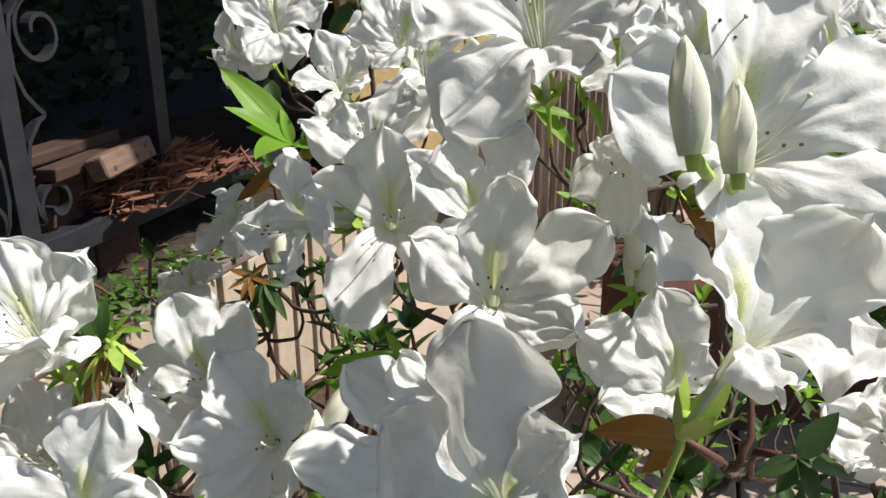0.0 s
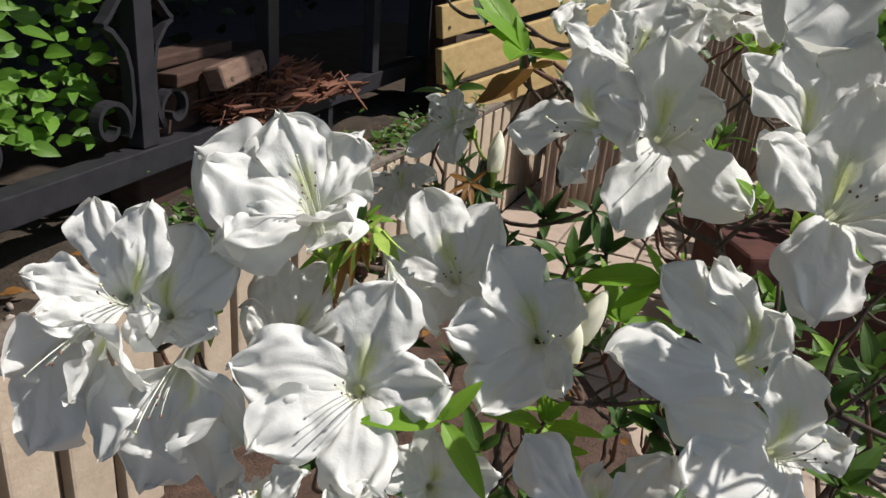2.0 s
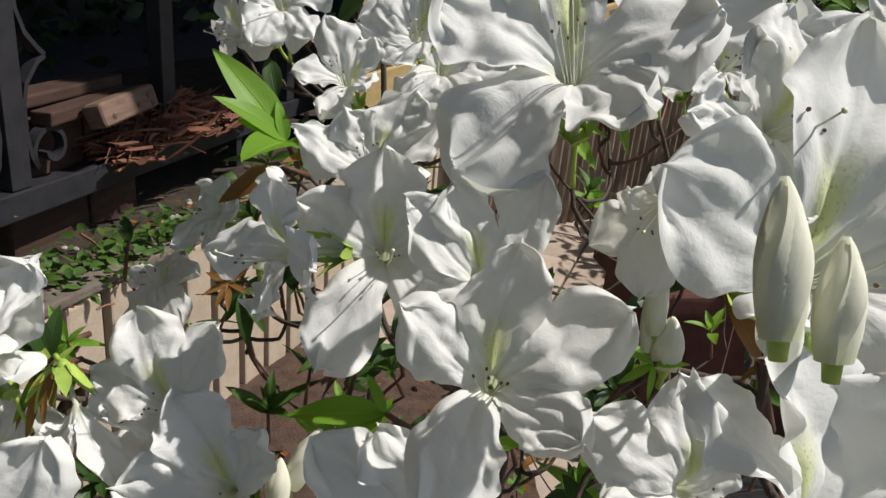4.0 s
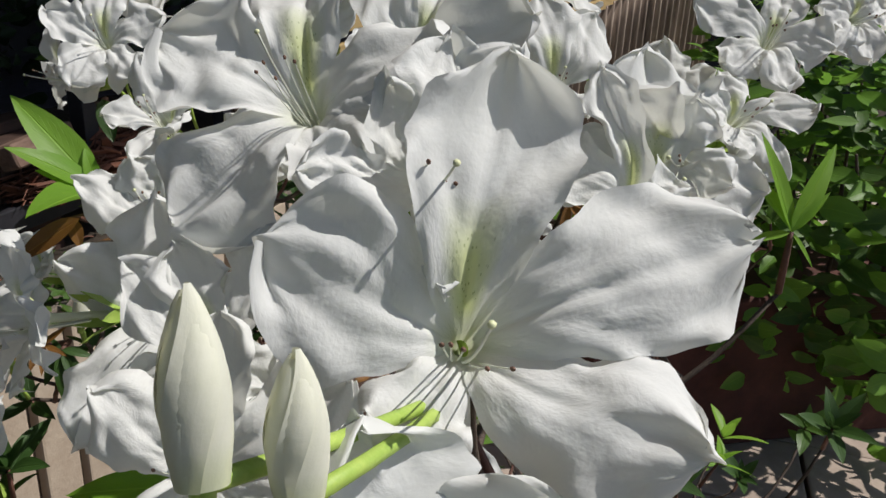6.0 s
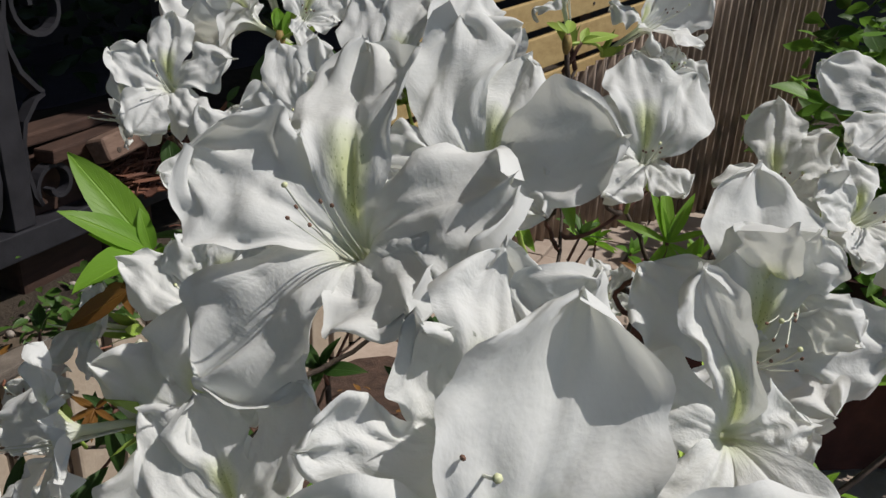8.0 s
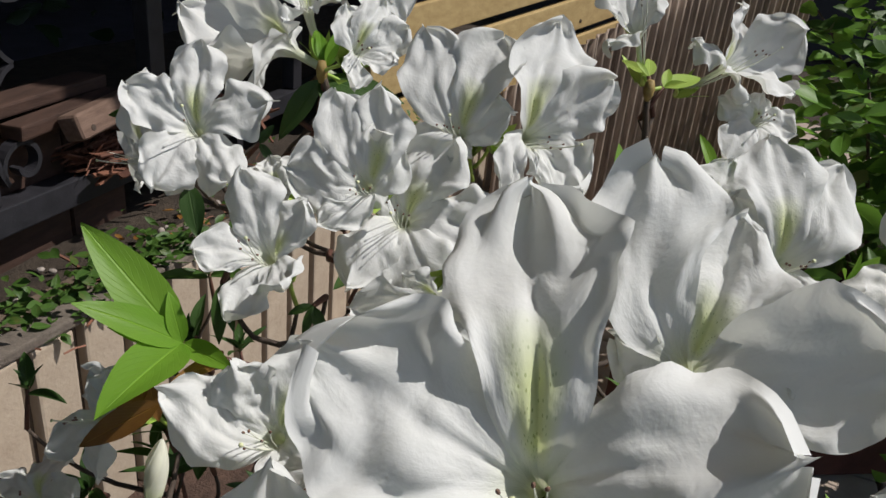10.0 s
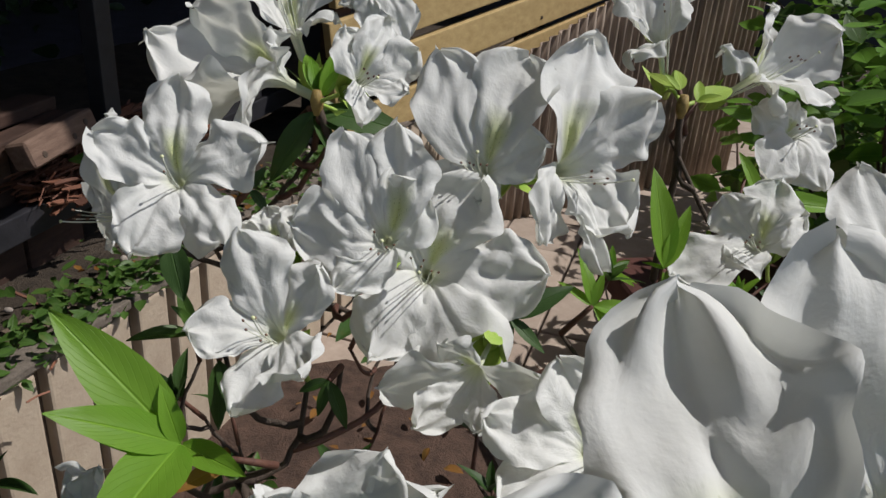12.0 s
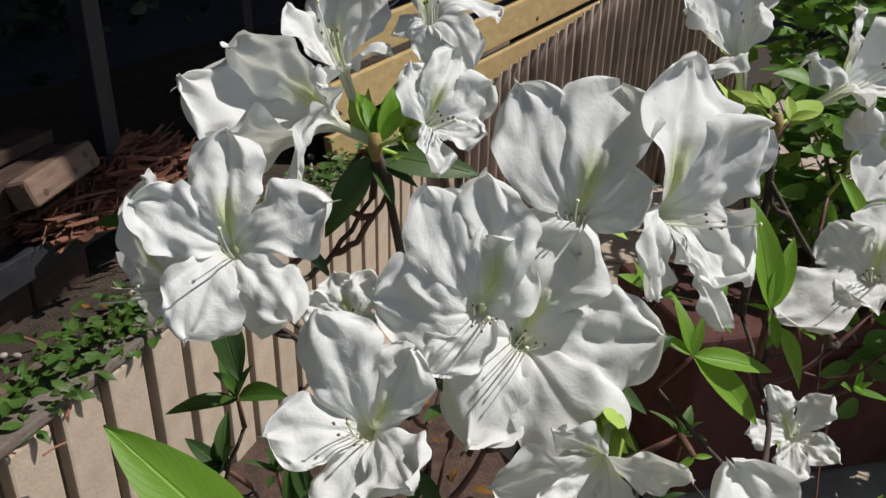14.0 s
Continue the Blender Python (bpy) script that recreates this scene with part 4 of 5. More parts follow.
azalea_flower((-0.0555, 0.4057, 0.6809), (-0.0507, -0.7206, 0.6915), (0.4928, 0.5841, 0.6449), 0.0583, ((90, 79, 0.93, 1.10, 0, 0.10), (146, 75, 1.26, 1.05, 6, -0.04), (-140, 68, 1.02, 1.00, -5, 0.06), (-74, 82, 1.05, 1.00, 8, -0.08), (-15, 55, 1.03, 1.10, -3, 0.02)), 66)
azalea_flower((-0.0154, 0.4498, 0.6850), (0.0843, -0.7741, 0.6274), (0.3962, 0.6038, 0.6918), 0.0780, ((90, 81, 1.05, 1.10, 0, 0.10), (151, 60, 0.68, 1.00, 6, -0.04), (-91, 89, 1.06, 1.10, -5, 0.06), (-35, 83, 1.26, 1.15, 8, -0.08), (27, 91, 1.17, 1.05, -3, 0.02)), 67)
azalea_flower((-0.0281, 0.4357, 0.7037), (0.0572, -0.8483, 0.5263), (-0.0221, 0.5260, 0.8502), 0.0637, ((90, 96, 1.31, 1.00, 0, 0.10), (117, 96, 1.30, 1.00, 6, -0.04), (177, 93, 1.07, 1.15, -5, 0.06), (-129, 83, 0.83, 1.00, 8, -0.08), (62, 83, 0.77, 1.00, -3, 0.02)), 137)
azalea_flower((0.0008, 0.4721, 0.7179), (-0.1297, -0.8158, 0.5637), (0.2807, 0.5150, 0.8099), 0.0554, ((90, 103, 1.84, 1.20, 0, 0.10), (133, 91, 1.84, 1.15, 6, -0.04), (-130, 89, 1.02, 1.00, -5, 0.06), (-70, 62, 0.66, 1.00, 8, -0.08), (34, 73, 1.03, 1.10, -3, 0.02)), 68)
azalea_flower((0.0270, 0.4770, 0.7194), (0.5600, -0.7306, 0.3906), (0.0022, 0.4727, 0.8812), 0.0829, ((90, 104, 1.33, 1.05, 0, 0.10), (51, 70, 1.05, 1.10, 6, -0.04), (-52, 58, 0.82, 1.05, -5, 0.06), (-77, 70, 1.03, 0.55, 8, -0.08), (-111, 95, 0.80, 1.00, -3, 0.02)), 87)
azalea_flower((-0.0822, 0.5038, 0.7358), (-0.8779, -0.1735, 0.4463), (-0.0842, 0.9735, 0.2128), 0.0907, ((90, 16, 1.09, 1.10, 0, 0.10), (152, 10, 1.33, 1.10, 6, -0.04), (-130, 37, 1.00, 1.00, -5, 0.06), (-106, 88, 0.81, 1.10, 8, -0.08), (20, 43, 0.42, 0.80, -3, 0.02)), 118, node=NODE_E, stamens=0)
azalea_flower((-0.0841, 0.5262, 0.7489), (-0.3027, -0.0297, 0.9526), (0.2113, 0.9725, 0.0975), 0.0640, ((90, 32, 1.46, 1.00, 0, 0.10), (-176, 23, 1.00, 1.10, 6, -0.04), (-105, 98, 0.54, 0.70, -5, 0.06), (5, 86, 0.65, 1.00, 8, -0.08), (57, 50, 1.22, 1.00, -3, 0.02)), 119, node=NODE_E)
azalea_flower((-0.0489, 0.4828, 0.7442), (0.5110, -0.7067, 0.4893), (0.1633, 0.6387, 0.7519), 0.0438, ((90, 95, 1.28, 1.00, 0, 0.10), (130, 103, 0.97, 1.00, 6, -0.04), (-79, 74, 1.03, 0.80, -5, 0.06), (-5, 54, 0.90, 1.00, 8, -0.08), (51, 83, 1.19, 1.00, -3, 0.02)), 120, node=NODE_E)
azalea_flower((-0.0528, 0.5253, 0.7682), (0.0132, -0.5662, 0.8242), (-0.2127, 0.8038, 0.5556), 0.0455, ((90, 94, 1.14, 1.00, 0, 0.10), (-177, 122, 0.65, 1.00, 6, -0.04), (-85, 141, 1.00, 1.00, -5, 0.06), (-54, 139, 1.33, 1.00, 8, -0.08), (8, 120, 1.42, 1.00, -3, 0.02)), 121, node=NODE_E)
azalea_flower((0.0725, 0.5770, 0.7495), (-0.2928, -0.0745, 0.9533), (-0.9526, 0.1087, -0.2841), 0.0637, ((90, 28, 1.00, 0.60, 0, 0.10), (19, 24, 1.36, 1.10, 6, -0.04), (-21, 40, 1.47, 1.10, -5, 0.06), (-60, 35, 0.74, 1.10, 8, -0.08), (145, 103, 0.74, 1.00, -3, 0.02)), 130, node=NODE_R, stamens=3)
azalea_flower((0.1155, 0.5775, 0.7394), (0.7630, -0.1061, 0.6377), (-0.5140, 0.4987, 0.6980), 0.0680, ((90, 54, 1.00, 1.25, 0, 0.10), (135, 128, 0.76, 0.88, 6, -0.04), (-109, 98, 0.74, 1.25, -5, 0.06), (-70, 52, 1.10, 1.25, 8, -0.08), (7, 17, 1.36, 1.25, -3, 0.02)), 131, node=NODE_R)
azalea_flower((0.1365, 0.5729, 0.7162), (0.2477, -0.7164, 0.6523), (0.0657, 0.6841, 0.7264), 0.0464, ((90, 79, 0.70, 1.25, 0, 0.10), (168, 92, 1.08, 1.25, 6, -0.04), (-114, 101, 1.57, 1.25, -5, 0.06), (-60, 98, 1.51, 1.25, 8, -0.08), (-6, 91, 1.01, 1.25, -3, 0.02)), 133)
azalea_flower((0.1164, 0.5106, 0.6849), (-0.4792, -0.7113, 0.5142), (0.2382, 0.4584, 0.8562), 0.0529, ((90, 110, 1.21, 1.15, 0, 0.10), (141, 61, 1.02, 1.15, 6, -0.04), (-132, 67, 1.65, 1.15, -5, 0.06), (-113, 38, 0.76, 1.15, 8, -0.08), (53, 125, 0.97, 1.15, -3, 0.02)), 132)
azalea_flower((-0.0672, 0.4440, 0.6926), (-0.0966, -0.7020, 0.7056), (-0.3363, 0.6902, 0.6407), 0.0400, ((97, 101, 0.83, 0.95, -7, 0.08), (147, 98, 0.89, 1.04, -7, -0.14), (-114, 29, 0.84, 1.04, 25, -0.08), (-60, 59, 0.84, 1.07, -15, 0.18), (47, 92, 0.81, 0.95, -3, 0.21)), 114)
azalea_flower((0.0370, 0.3652, 0.6823), (0.0053, -0.5914, 0.8064), (-0.4488, 0.7192, 0.5304), 0.0518, ((90, 73, 1.03, 1.20, 0, 0.10), (145, 89, 1.20, 1.00, 6, -0.04), (-168, 86, 1.23, 1.00, -5, 0.06), (-67, 72, 0.91, 1.00, 8, -0.08), (25, 69, 0.70, 1.00, -3, 0.02)), 135)
azalea_flower((0.0065, 0.4065, 0.6779), (-0.2160, -0.9727, -0.0850), (-0.9286, 0.1777, 0.3258), 0.0442, ((90, 119, 0.73, 1.10, 0, 0.10), (117, 72, 1.46, 1.00, 6, -0.04), (147, 39, 1.24, 1.00, -5, 0.06), (-126, 28, 0.97, 1.00, 8, -0.08), (-75, 120, 1.18, 1.00, -3, 0.02)), 137, stamens=0)
azalea_flower((-0.0257, 0.3363, 0.6602), (0.0190, -0.7012, 0.7127), (0.4281, 0.6499, 0.6280), 0.0719, ((90, 74, 1.04, 1.10, 0, 0.10), (156, 56, 0.75, 1.00, 6, -0.04), (-164, 78, 1.04, 1.00, -5, 0.06), (-1, 55, 0.77, 1.00, 8, -0.08), (64, 81, 1.12, 1.00, -3, 0.02)), 136)
# large near blossoms
azalea_flower((0.0952, 0.1908, 0.6912), (0.1169, -0.8173, 0.5643), (0.0549, 0.5726, 0.8180), 0.0891, ((90, 93, 1.27, 0.88, -6, 0.12), (165, 80, 0.96, 1.20, 6, -0.04), (-117, 69, 0.63, 0.88, -5, 0.06), (-20, 82, 1.06, 0.94, 8, -0.08), (27, 94, 1.33, 0.88, -3, 0.02)), 80, node=NODE_P, ruffle=0.7)
azalea_flower((0.0856, 0.2038, 0.7176), (0.2644, -0.7913, 0.5514), (0.0392, 0.5801, 0.8136), 0.0504, ((90, 99, 1.24, 0.99, 0, 0.10), (127, 81, 0.84, 0.88, -60, -0.04), (-165, 82, 1.05, 0.88, -5, 0.06), (-77, 86, 1.01, 1.10, 8, -0.08), (63, 95, 1.29, 0.94, -40, 0.02)), 130, node=NODE_P, ruffle=1.2)
azalea_flower((0.1271, 0.2260, 0.7097), (0.1313, -0.8044, 0.5794), (-0.3612, 0.5055, 0.7836), 0.0523, ((90, 94, 1.20, 0.60, -20, 0.50), (144, 99, 0.93, 1.00, 6, -0.04), (-140, 96, 1.08, 1.00, -5, 0.06), (-82, 96, 1.42, 0.90, 8, -0.08), (-5, 89, 0.51, 1.00, -3, 0.02)), 146, stamens=0)
azalea_flower((0.1526, 0.3016, 0.7045), (-0.2869, -0.9429, 0.1693), (-0.4153, 0.2817, 0.8650), 0.0660, ((100, 59, 0.96, 1.08, -16, -0.11), (50, 95, 0.60, 1.01, -9, 0.06), (-47, 71, 0.62, 0.98, 26, -0.01), (-112, 122, 0.67, 1.00, -10, -0.07), (155, 101, 0.77, 0.94, 22, 0.04)), 162)
azalea_flower((0.0467, 0.2764, 0.7130), (-0.1512, -0.6945, 0.7034), (-0.1630, 0.7194, 0.6753), 0.0969, ((90, 111, 1.36, 0.91, 0, 0.10), (150, 85, 1.06, 1.13, -20, 0.10), (-139, 109, 1.13, 1.13, -5, 0.06), (-52, 76, 0.72, 1.19, 8, -0.08), (4, 83, 1.00, 1.19, -3, 0.02)), 72, ruffle=1.1)
azalea_flower((0.0733, 0.3035, 0.7271), (-0.2574, -0.7453, 0.6151), (0.2468, 0.5647, 0.7875), 0.0652, ((90, 106, 1.13, 1.08, 0, 0.10), (118, 94, 1.48, 1.08, 6, -0.04), (178, 79, 0.47, 1.08, -5, 0.06), (-20, 88, 0.80, 1.08, 8, -0.08), (21, 98, 1.30, 1.19, -20, 0.20)), 122, stamens=0, ruffle=1.1)
azalea_flower((0.1188, 0.4149, 0.7063), (0.0762, -0.7734, 0.6293), (-0.2247, 0.6016, 0.7665), 0.0572, ((90, 98, 1.70, 1.10, 0, 0.10), (123, 89, 1.07, 1.00, 6, -0.04), (-139, 86, 1.04, 1.00, -5, 0.06), (-63, 81, 0.89, 1.00, 8, -0.08), (53, 98, 1.58, 1.00, -3, 0.02)), 81)
azalea_flower((0.1757, 0.4424, 0.6934), (0.0187, -0.8184, 0.5744), (-0.1417, 0.5665, 0.8118), 0.0660, ((90, 83, 1.13, 1.06, -4, -0.16), (-169, 80, 0.91, 1.00, -5, 0.18), (-117, 68, 0.86, 1.03, -3, -0.16), (-42, 77, 0.72, 1.05, -10, 0.03), (36, 89, 0.96, 1.01, 14, 0.01)), 131)
azalea_flower((0.1439, 0.2984, 0.6877), (0.1073, -0.8301, 0.5472), (-0.1083, 0.5373, 0.8364), 0.0728, ((90, 92, 1.46, 1.05, 0, 0.10), (144, 91, 1.09, 1.00, 6, -0.04), (-131, 88, 0.97, 1.00, -5, 0.06), (-45, 66, 0.73, 1.05, 8, -0.08), (4, 97, 1.09, 1.05, -3, 0.02)), 132)
azalea_flower((0.0869, 0.3005, 0.6724), (-0.3958, -0.9034, -0.1648), (0.4593, -0.3502, 0.8164), 0.0560, ((90, 71, 0.86, 1.04, 11, 0.04), (170, 41, 0.73, 1.07, 3, -0.15), (-107, 86, 1.17, 1.03, -6, -0.14), (-57, 80, 1.28, 0.99, 10, 0.15), (24, 47, 0.79, 1.07, -6, 0.19)), 135)
azalea_flower((0.0966, 0.2394, 0.5984), (0.1375, -0.7950, 0.5908), (-0.2525, 0.5486, 0.7970), 0.0618, ((90, 83, 1.28, 1.00, 0, 0.10), (140, 89, 1.41, 1.00, 6, -0.04), (-179, 81, 1.04, 1.00, -5, 0.06), (-103, 41, 0.62, 1.00, 8, -0.08), (48, 68, 0.72, 1.00, -3, 0.02)), 136)
azalea_flower((0.1882, 0.3781, 0.7022), (0.1768, -0.7870, 0.5911), (-0.2005, 0.5591, 0.8045), 0.0620, ((90, 107, 0.83, 1.02, 24, -0.13), (171, 59, 0.88, 1.00, 24, 0.13), (-120, 65, 0.90, 0.96, -17, 0.21), (-63, 92, 1.09, 0.93, 18, -0.00), (-2, 77, 1.08, 0.97, 1, -0.16)), 124)
azalea_flower((0.2078, 0.4166, 0.7292), (-0.0255, -0.7721, 0.6351), (0.2937, 0.6014, 0.7430), 0.0640, ((90, 95, 0.96, 0.97, 22, 0.14), (171, 92, 1.21, 1.06, -5, -0.05), (-123, 80, 0.97, 1.03, 9, -0.20), (-64, 86, 0.97, 0.96, 13, 0.01), (5, 83, 0.90, 1.04, 18, 0.12)), 125)
azalea_flower((0.2640, 0.4761, 0.7397), (0.2735, -0.8978, 0.3450), (-0.1903, 0.3011, 0.9344), 0.0600, ((90, 89, 0.81, 1.03, 7, -0.01), (167, 86, 0.95, 1.01, 10, -0.00), (-143, 89, 0.97, 0.95, -11, 0.06), (-93, 83, 0.89, 1.04, -14, 0.03), (13, 122, 0.91, 1.06, -2, -0.04)), 126)
# lower blossoms
azalea_flower((-0.1433, 0.2449, 0.6029), (-0.0522, -0.5057, 0.8611), (-0.5296, 0.7450, 0.4055), 0.0800, ((90, 59, 1.13, 0.98, 22, -0.01), (145, 77, 1.21, 1.10, -12, -0.14), (-165, 86, 0.99, 1.03, 12, 0.10), (-67, 53, 0.89, 0.99, 0, -0.03), (40, 92, 0.96, 0.98, -15, -0.08)), 70)
azalea_flower((-0.1514, 0.2634, 0.5946), (0.0705, -0.8007, 0.5949), (-0.4438, 0.5090, 0.7376), 0.0880, ((90, 72, 1.07, 1.22, 0, 0.10), (134, 84, 1.31, 1.35, 6, -0.04), (-166, 71, 1.02, 0.99, -5, 0.06), (-53, 51, 0.70, 0.99, 8, -0.08), (35, 72, 0.98, 1.26, -3, 0.02)), 136, ruffle=0.7)
azalea_flower((-0.2121, 0.2211, 0.5671), (0.1725, -0.7905, 0.5877), (0.1740, 0.6117, 0.7717), 0.0759, ((90, 73, 1.12, 0.77, 0, 0.10), (125, 72, 1.12, 0.85, 6, -0.04), (-168, 74, 1.03, 0.81, -5, 0.06), (-135, 61, 0.95, 0.72, 8, -0.08), (-28, 57, 0.76, 0.90, -3, 0.02)), 132)
azalea_flower((-0.1978, 0.2267, 0.5586), (0.0853, -0.7752, 0.6259), (0.1546, 0.6309, 0.7603), 0.0589, ((90, 84, 1.43, 1.03, 0, 0.10), (133, 63, 0.82, 0.90, 6, -0.04), (-74, 53, 0.70, 0.81, -5, 0.06), (-4, 69, 1.03, 0.90, 8, -0.08), (53, 89, 1.37, 0.90, -3, 0.02)), 230)
azalea_flower((-0.2146, 0.2089, 0.5617), (-0.1732, -0.9446, -0.2789), (0.8094, 0.0248, -0.5868), 0.0773, ((90, 10, 0.89, 1.22, 0, 0.10), (-42, 39, 1.00, 1.08, 6, -0.04), (18, 46, 1.42, 1.08, -5, 0.06), (61, 54, 1.33, 1.08, 8, -0.08), (102, 80, 0.87, 1.12, -3, 0.02)), 133)
azalea_flower((-0.1851, 0.2144, 0.5469), (0.0930, -0.9439, -0.3169), (0.6081, 0.3059, -0.7326), 0.0835, ((90, 10, 0.91, 1.22, 0, 0.10), (-5, 47, 1.00, 1.12, 6, -0.04), (34, 52, 1.25, 1.08, -5, 0.06), (85, 53, 1.25, 1.08, 8, -0.08), (120, 69, 1.01, 1.12, -3, 0.02)), 134)
azalea_flower((-0.1144, 0.2142, 0.5477), (0.1148, -0.7713, 0.6261), (0.1866, 0.6357, 0.7490), 0.0896, ((90, 75, 1.04, 0.99, 0, 0.10), (-168, 90, 1.21, 0.99, 6, -0.04), (-126, 82, 1.04, 0.95, -5, 0.06), (-66, 76, 1.03, 0.99, 8, -0.08), (20, 81, 0.83, 0.95, -3, 0.02)), 74)
azalea_flower((-0.1603, 0.2658, 0.5354), (0.1605, -0.8029, 0.5741), (0.3196, 0.5926, 0.7394), 0.0777, ((90, 84, 1.05, 0.90, 0, 0.10), (138, 80, 1.05, 0.90, 6, -0.04), (-178, 70, 0.72, 0.90, -5, 0.06), (-54, 67, 0.78, 0.90, 8, -0.08), (56, 87, 1.13, 0.90, -3, 0.02)), 180)
azalea_flower((-0.1146, 0.2548, 0.5825), (0.5017, -0.4075, -0.7631), (0.5471, 0.8327, -0.0850), 0.0424, ((90, 55, 0.56, 0.90, 0, 0.10), (-64, 81, 0.87, 0.90, 6, -0.04), (-102, 30, 1.00, 0.90, -5, 0.06), (174, 10, 1.70, 0.90, 8, -0.08), (133, 57, 1.39, 0.90, -3, 0.02)), 415, stamens=0)
azalea_flower((-0.0510, 0.2441, 0.5646), (0.0505, -0.8001, 0.5978), (-0.5989, 0.4547, 0.6592), 0.0760, ((90, 81, 1.15, 0.95, 0, 0.10), (150, 81, 1.05, 0.99, 6, -0.04), (-156, 82, 1.09, 0.99, -5, 0.06), (-98, 62, 0.76, 0.90, 8, -0.08), (30, 69, 0.75, 0.99, -3, 0.02)), 138)
azalea_flower((-0.0898, 0.2813, 0.5682), (-0.0821, -0.7498, 0.6566), (-0.4799, 0.6071, 0.6333), 0.0720, ((89, 77, 1.26, 1.01, 12, 0.11), (139, 86, 1.02, 1.05, -14, 0.12), (-142, 86, 0.86, 0.96, -5, 0.09), (-54, 77, 0.95, 1.05, 17, 0.11), (39, 89, 1.11, 0.95, -3, -0.11)), 236)
azalea_flower((-0.0392, 0.2744, 0.6457), (-0.6486, -0.7385, 0.1842), (0.0394, 0.2090, 0.9771), 0.0680, ((90, 92, 0.95, 1.04, -16, 0.04), (-167, 80, 1.06, 0.94, -14, 0.19), (-99, 86, 0.82, 0.98, -0, 0.08), (-49, 50, 0.87, 0.98, 23, 0.20), (1, 86, 0.96, 1.09, -4, 0.10)), 127)
azalea_flower((-0.1126, 0.3853, 0.6130), (-0.4922, -0.7485, 0.4444), (0.0628, 0.4787, 0.8757), 0.0540, ((90, 101, 0.75, 1.09, -1, 0.04), (146, 113, 0.95, 0.94, -15, -0.10), (-133, 86, 1.18, 0.99, -11, -0.03), (-67, 95, 1.04, 1.01, 24, 0.03), (4, 83, 0.93, 1.08, -4, 0.14)), 250)
azalea_flower((-0.1366, 0.3681, 0.5772), (-0.1850, -0.5258, 0.8302), (-0.0809, 0.8501, 0.5204), 0.0520, ((90, 122, 0.94, 1.00, 2, 0.04), (162, 101, 0.88, 1.00, 2, 0.01), (-116, 110, 1.13, 1.08, -6, -0.03), (-61, 122, 1.28, 1.02, 25, 0.11), (-2, 80, 0.96, 1.03, 26, 0.18)), 251)
azalea_flower((-0.0129, 0.3013, 0.6372), (0.1670, -0.8253, 0.5395), (-0.1584, 0.5176, 0.8408), 0.0825, ((90, 82, 1.05, 1.03, 0, 0.10), (152, 82, 1.01, 0.90, 6, -0.04), (-119, 93, 1.36, 0.90, -5, 0.06), (-51, 87, 1.25, 0.90, 8, -0.08), (27, 70, 0.71, 0.90, -3, 0.02)), 71, ruffle=0.9)
azalea_flower((0.0273, 0.2412, 0.6578), (0.0282, -0.6722, 0.7398), (-0.4695, 0.6445, 0.6035), 0.0593, ((90, 75, 1.03, 0.99, 0, 0.10), (117, 78, 1.16, 0.90, 6, -0.04), (-165, 104, 0.81, 0.90, -5, 0.06), (-53, 104, 0.79, 0.90, 8, -0.08), (36, 79, 1.30, 0.95, -3, 0.02)), 121, stamens=0, ruffle=0.9)
azalea_flower((0.0345, 0.2195, 0.6378), (0.0287, -0.7971, 0.6031), (0.0704, 0.6035, 0.7943), 0.0788, ((90, 77, 1.04, 0.90, 0, 0.10), (155, 69, 0.90, 0.85, 6, -0.04), (-100, 87, 1.18, 0.95, -5, 0.06), (-26, 64, 0.87, 0.90, 8, -0.08), (38, 87, 1.15, 0.99, -3, 0.02)), 73, ruffle=0.9)
azalea_flower((0.0330, 0.2080, 0.5555), (0.1677, -0.7190, 0.6745), (-0.1769, 0.6511, 0.7381), 0.0721, ((90, 72, 1.03, 0.99, 0, 0.10), (162, 93, 1.36, 0.95, 6, -0.04), (-161, 87, 1.34, 0.95, -5, 0.06), (-102, 66, 0.82, 0.90, 8, -0.08), (2, 72, 0.70, 0.90, -3, 0.02)), 139, ruffle=0.9)
azalea_flower((0.0182, 0.2167, 0.5833), (0.1908, -0.7341, 0.6517), (-0.5384, 0.4768, 0.6948), 0.0738, ((90, 76, 1.04, 0.95, 0, 0.10), (117, 83, 1.30, 0.90, 6, -0.04), (158, 94, 1.60, 0.77, -5, 0.06), (-158, 46, 0.67, 0.90, 8, -0.08), (33, 47, 0.58, 0.90, -3, 0.02)), 140, stamens=0, ruffle=0.9)
azalea_flower((-0.0847, 0.2175, 0.5060), (0.3521, -0.8421, 0.4085), (-0.1631, 0.3745, 0.9128), 0.0620, ((90, 80, 0.90, 1.00, -15, 0.22), (140, 92, 0.96, 0.99, -8, 0.14), (-139, 68, 0.77, 1.02, 22, 0.20), (-59, 89, 0.89, 1.02, 19, -0.14), (11, 86, 0.95, 1.02, 1, -0.20)), 137)
azalea_flower((-0.0228, 0.1737, 0.5380), (-0.1674, -0.3102, 0.9358), (-0.0212, 0.9501, 0.3112), 0.0640, ((89, 122, 0.89, 0.95, 8, -0.06), (139, 74, 1.19, 0.96, -3, -0.07), (-125, 74, 0.90, 1.01, -3, 0.11), (-60, 59, 0.91, 0.97, -7, -0.19), (39, 77, 1.07, 1.06, 24, -0.05)), 181, stamens=0)
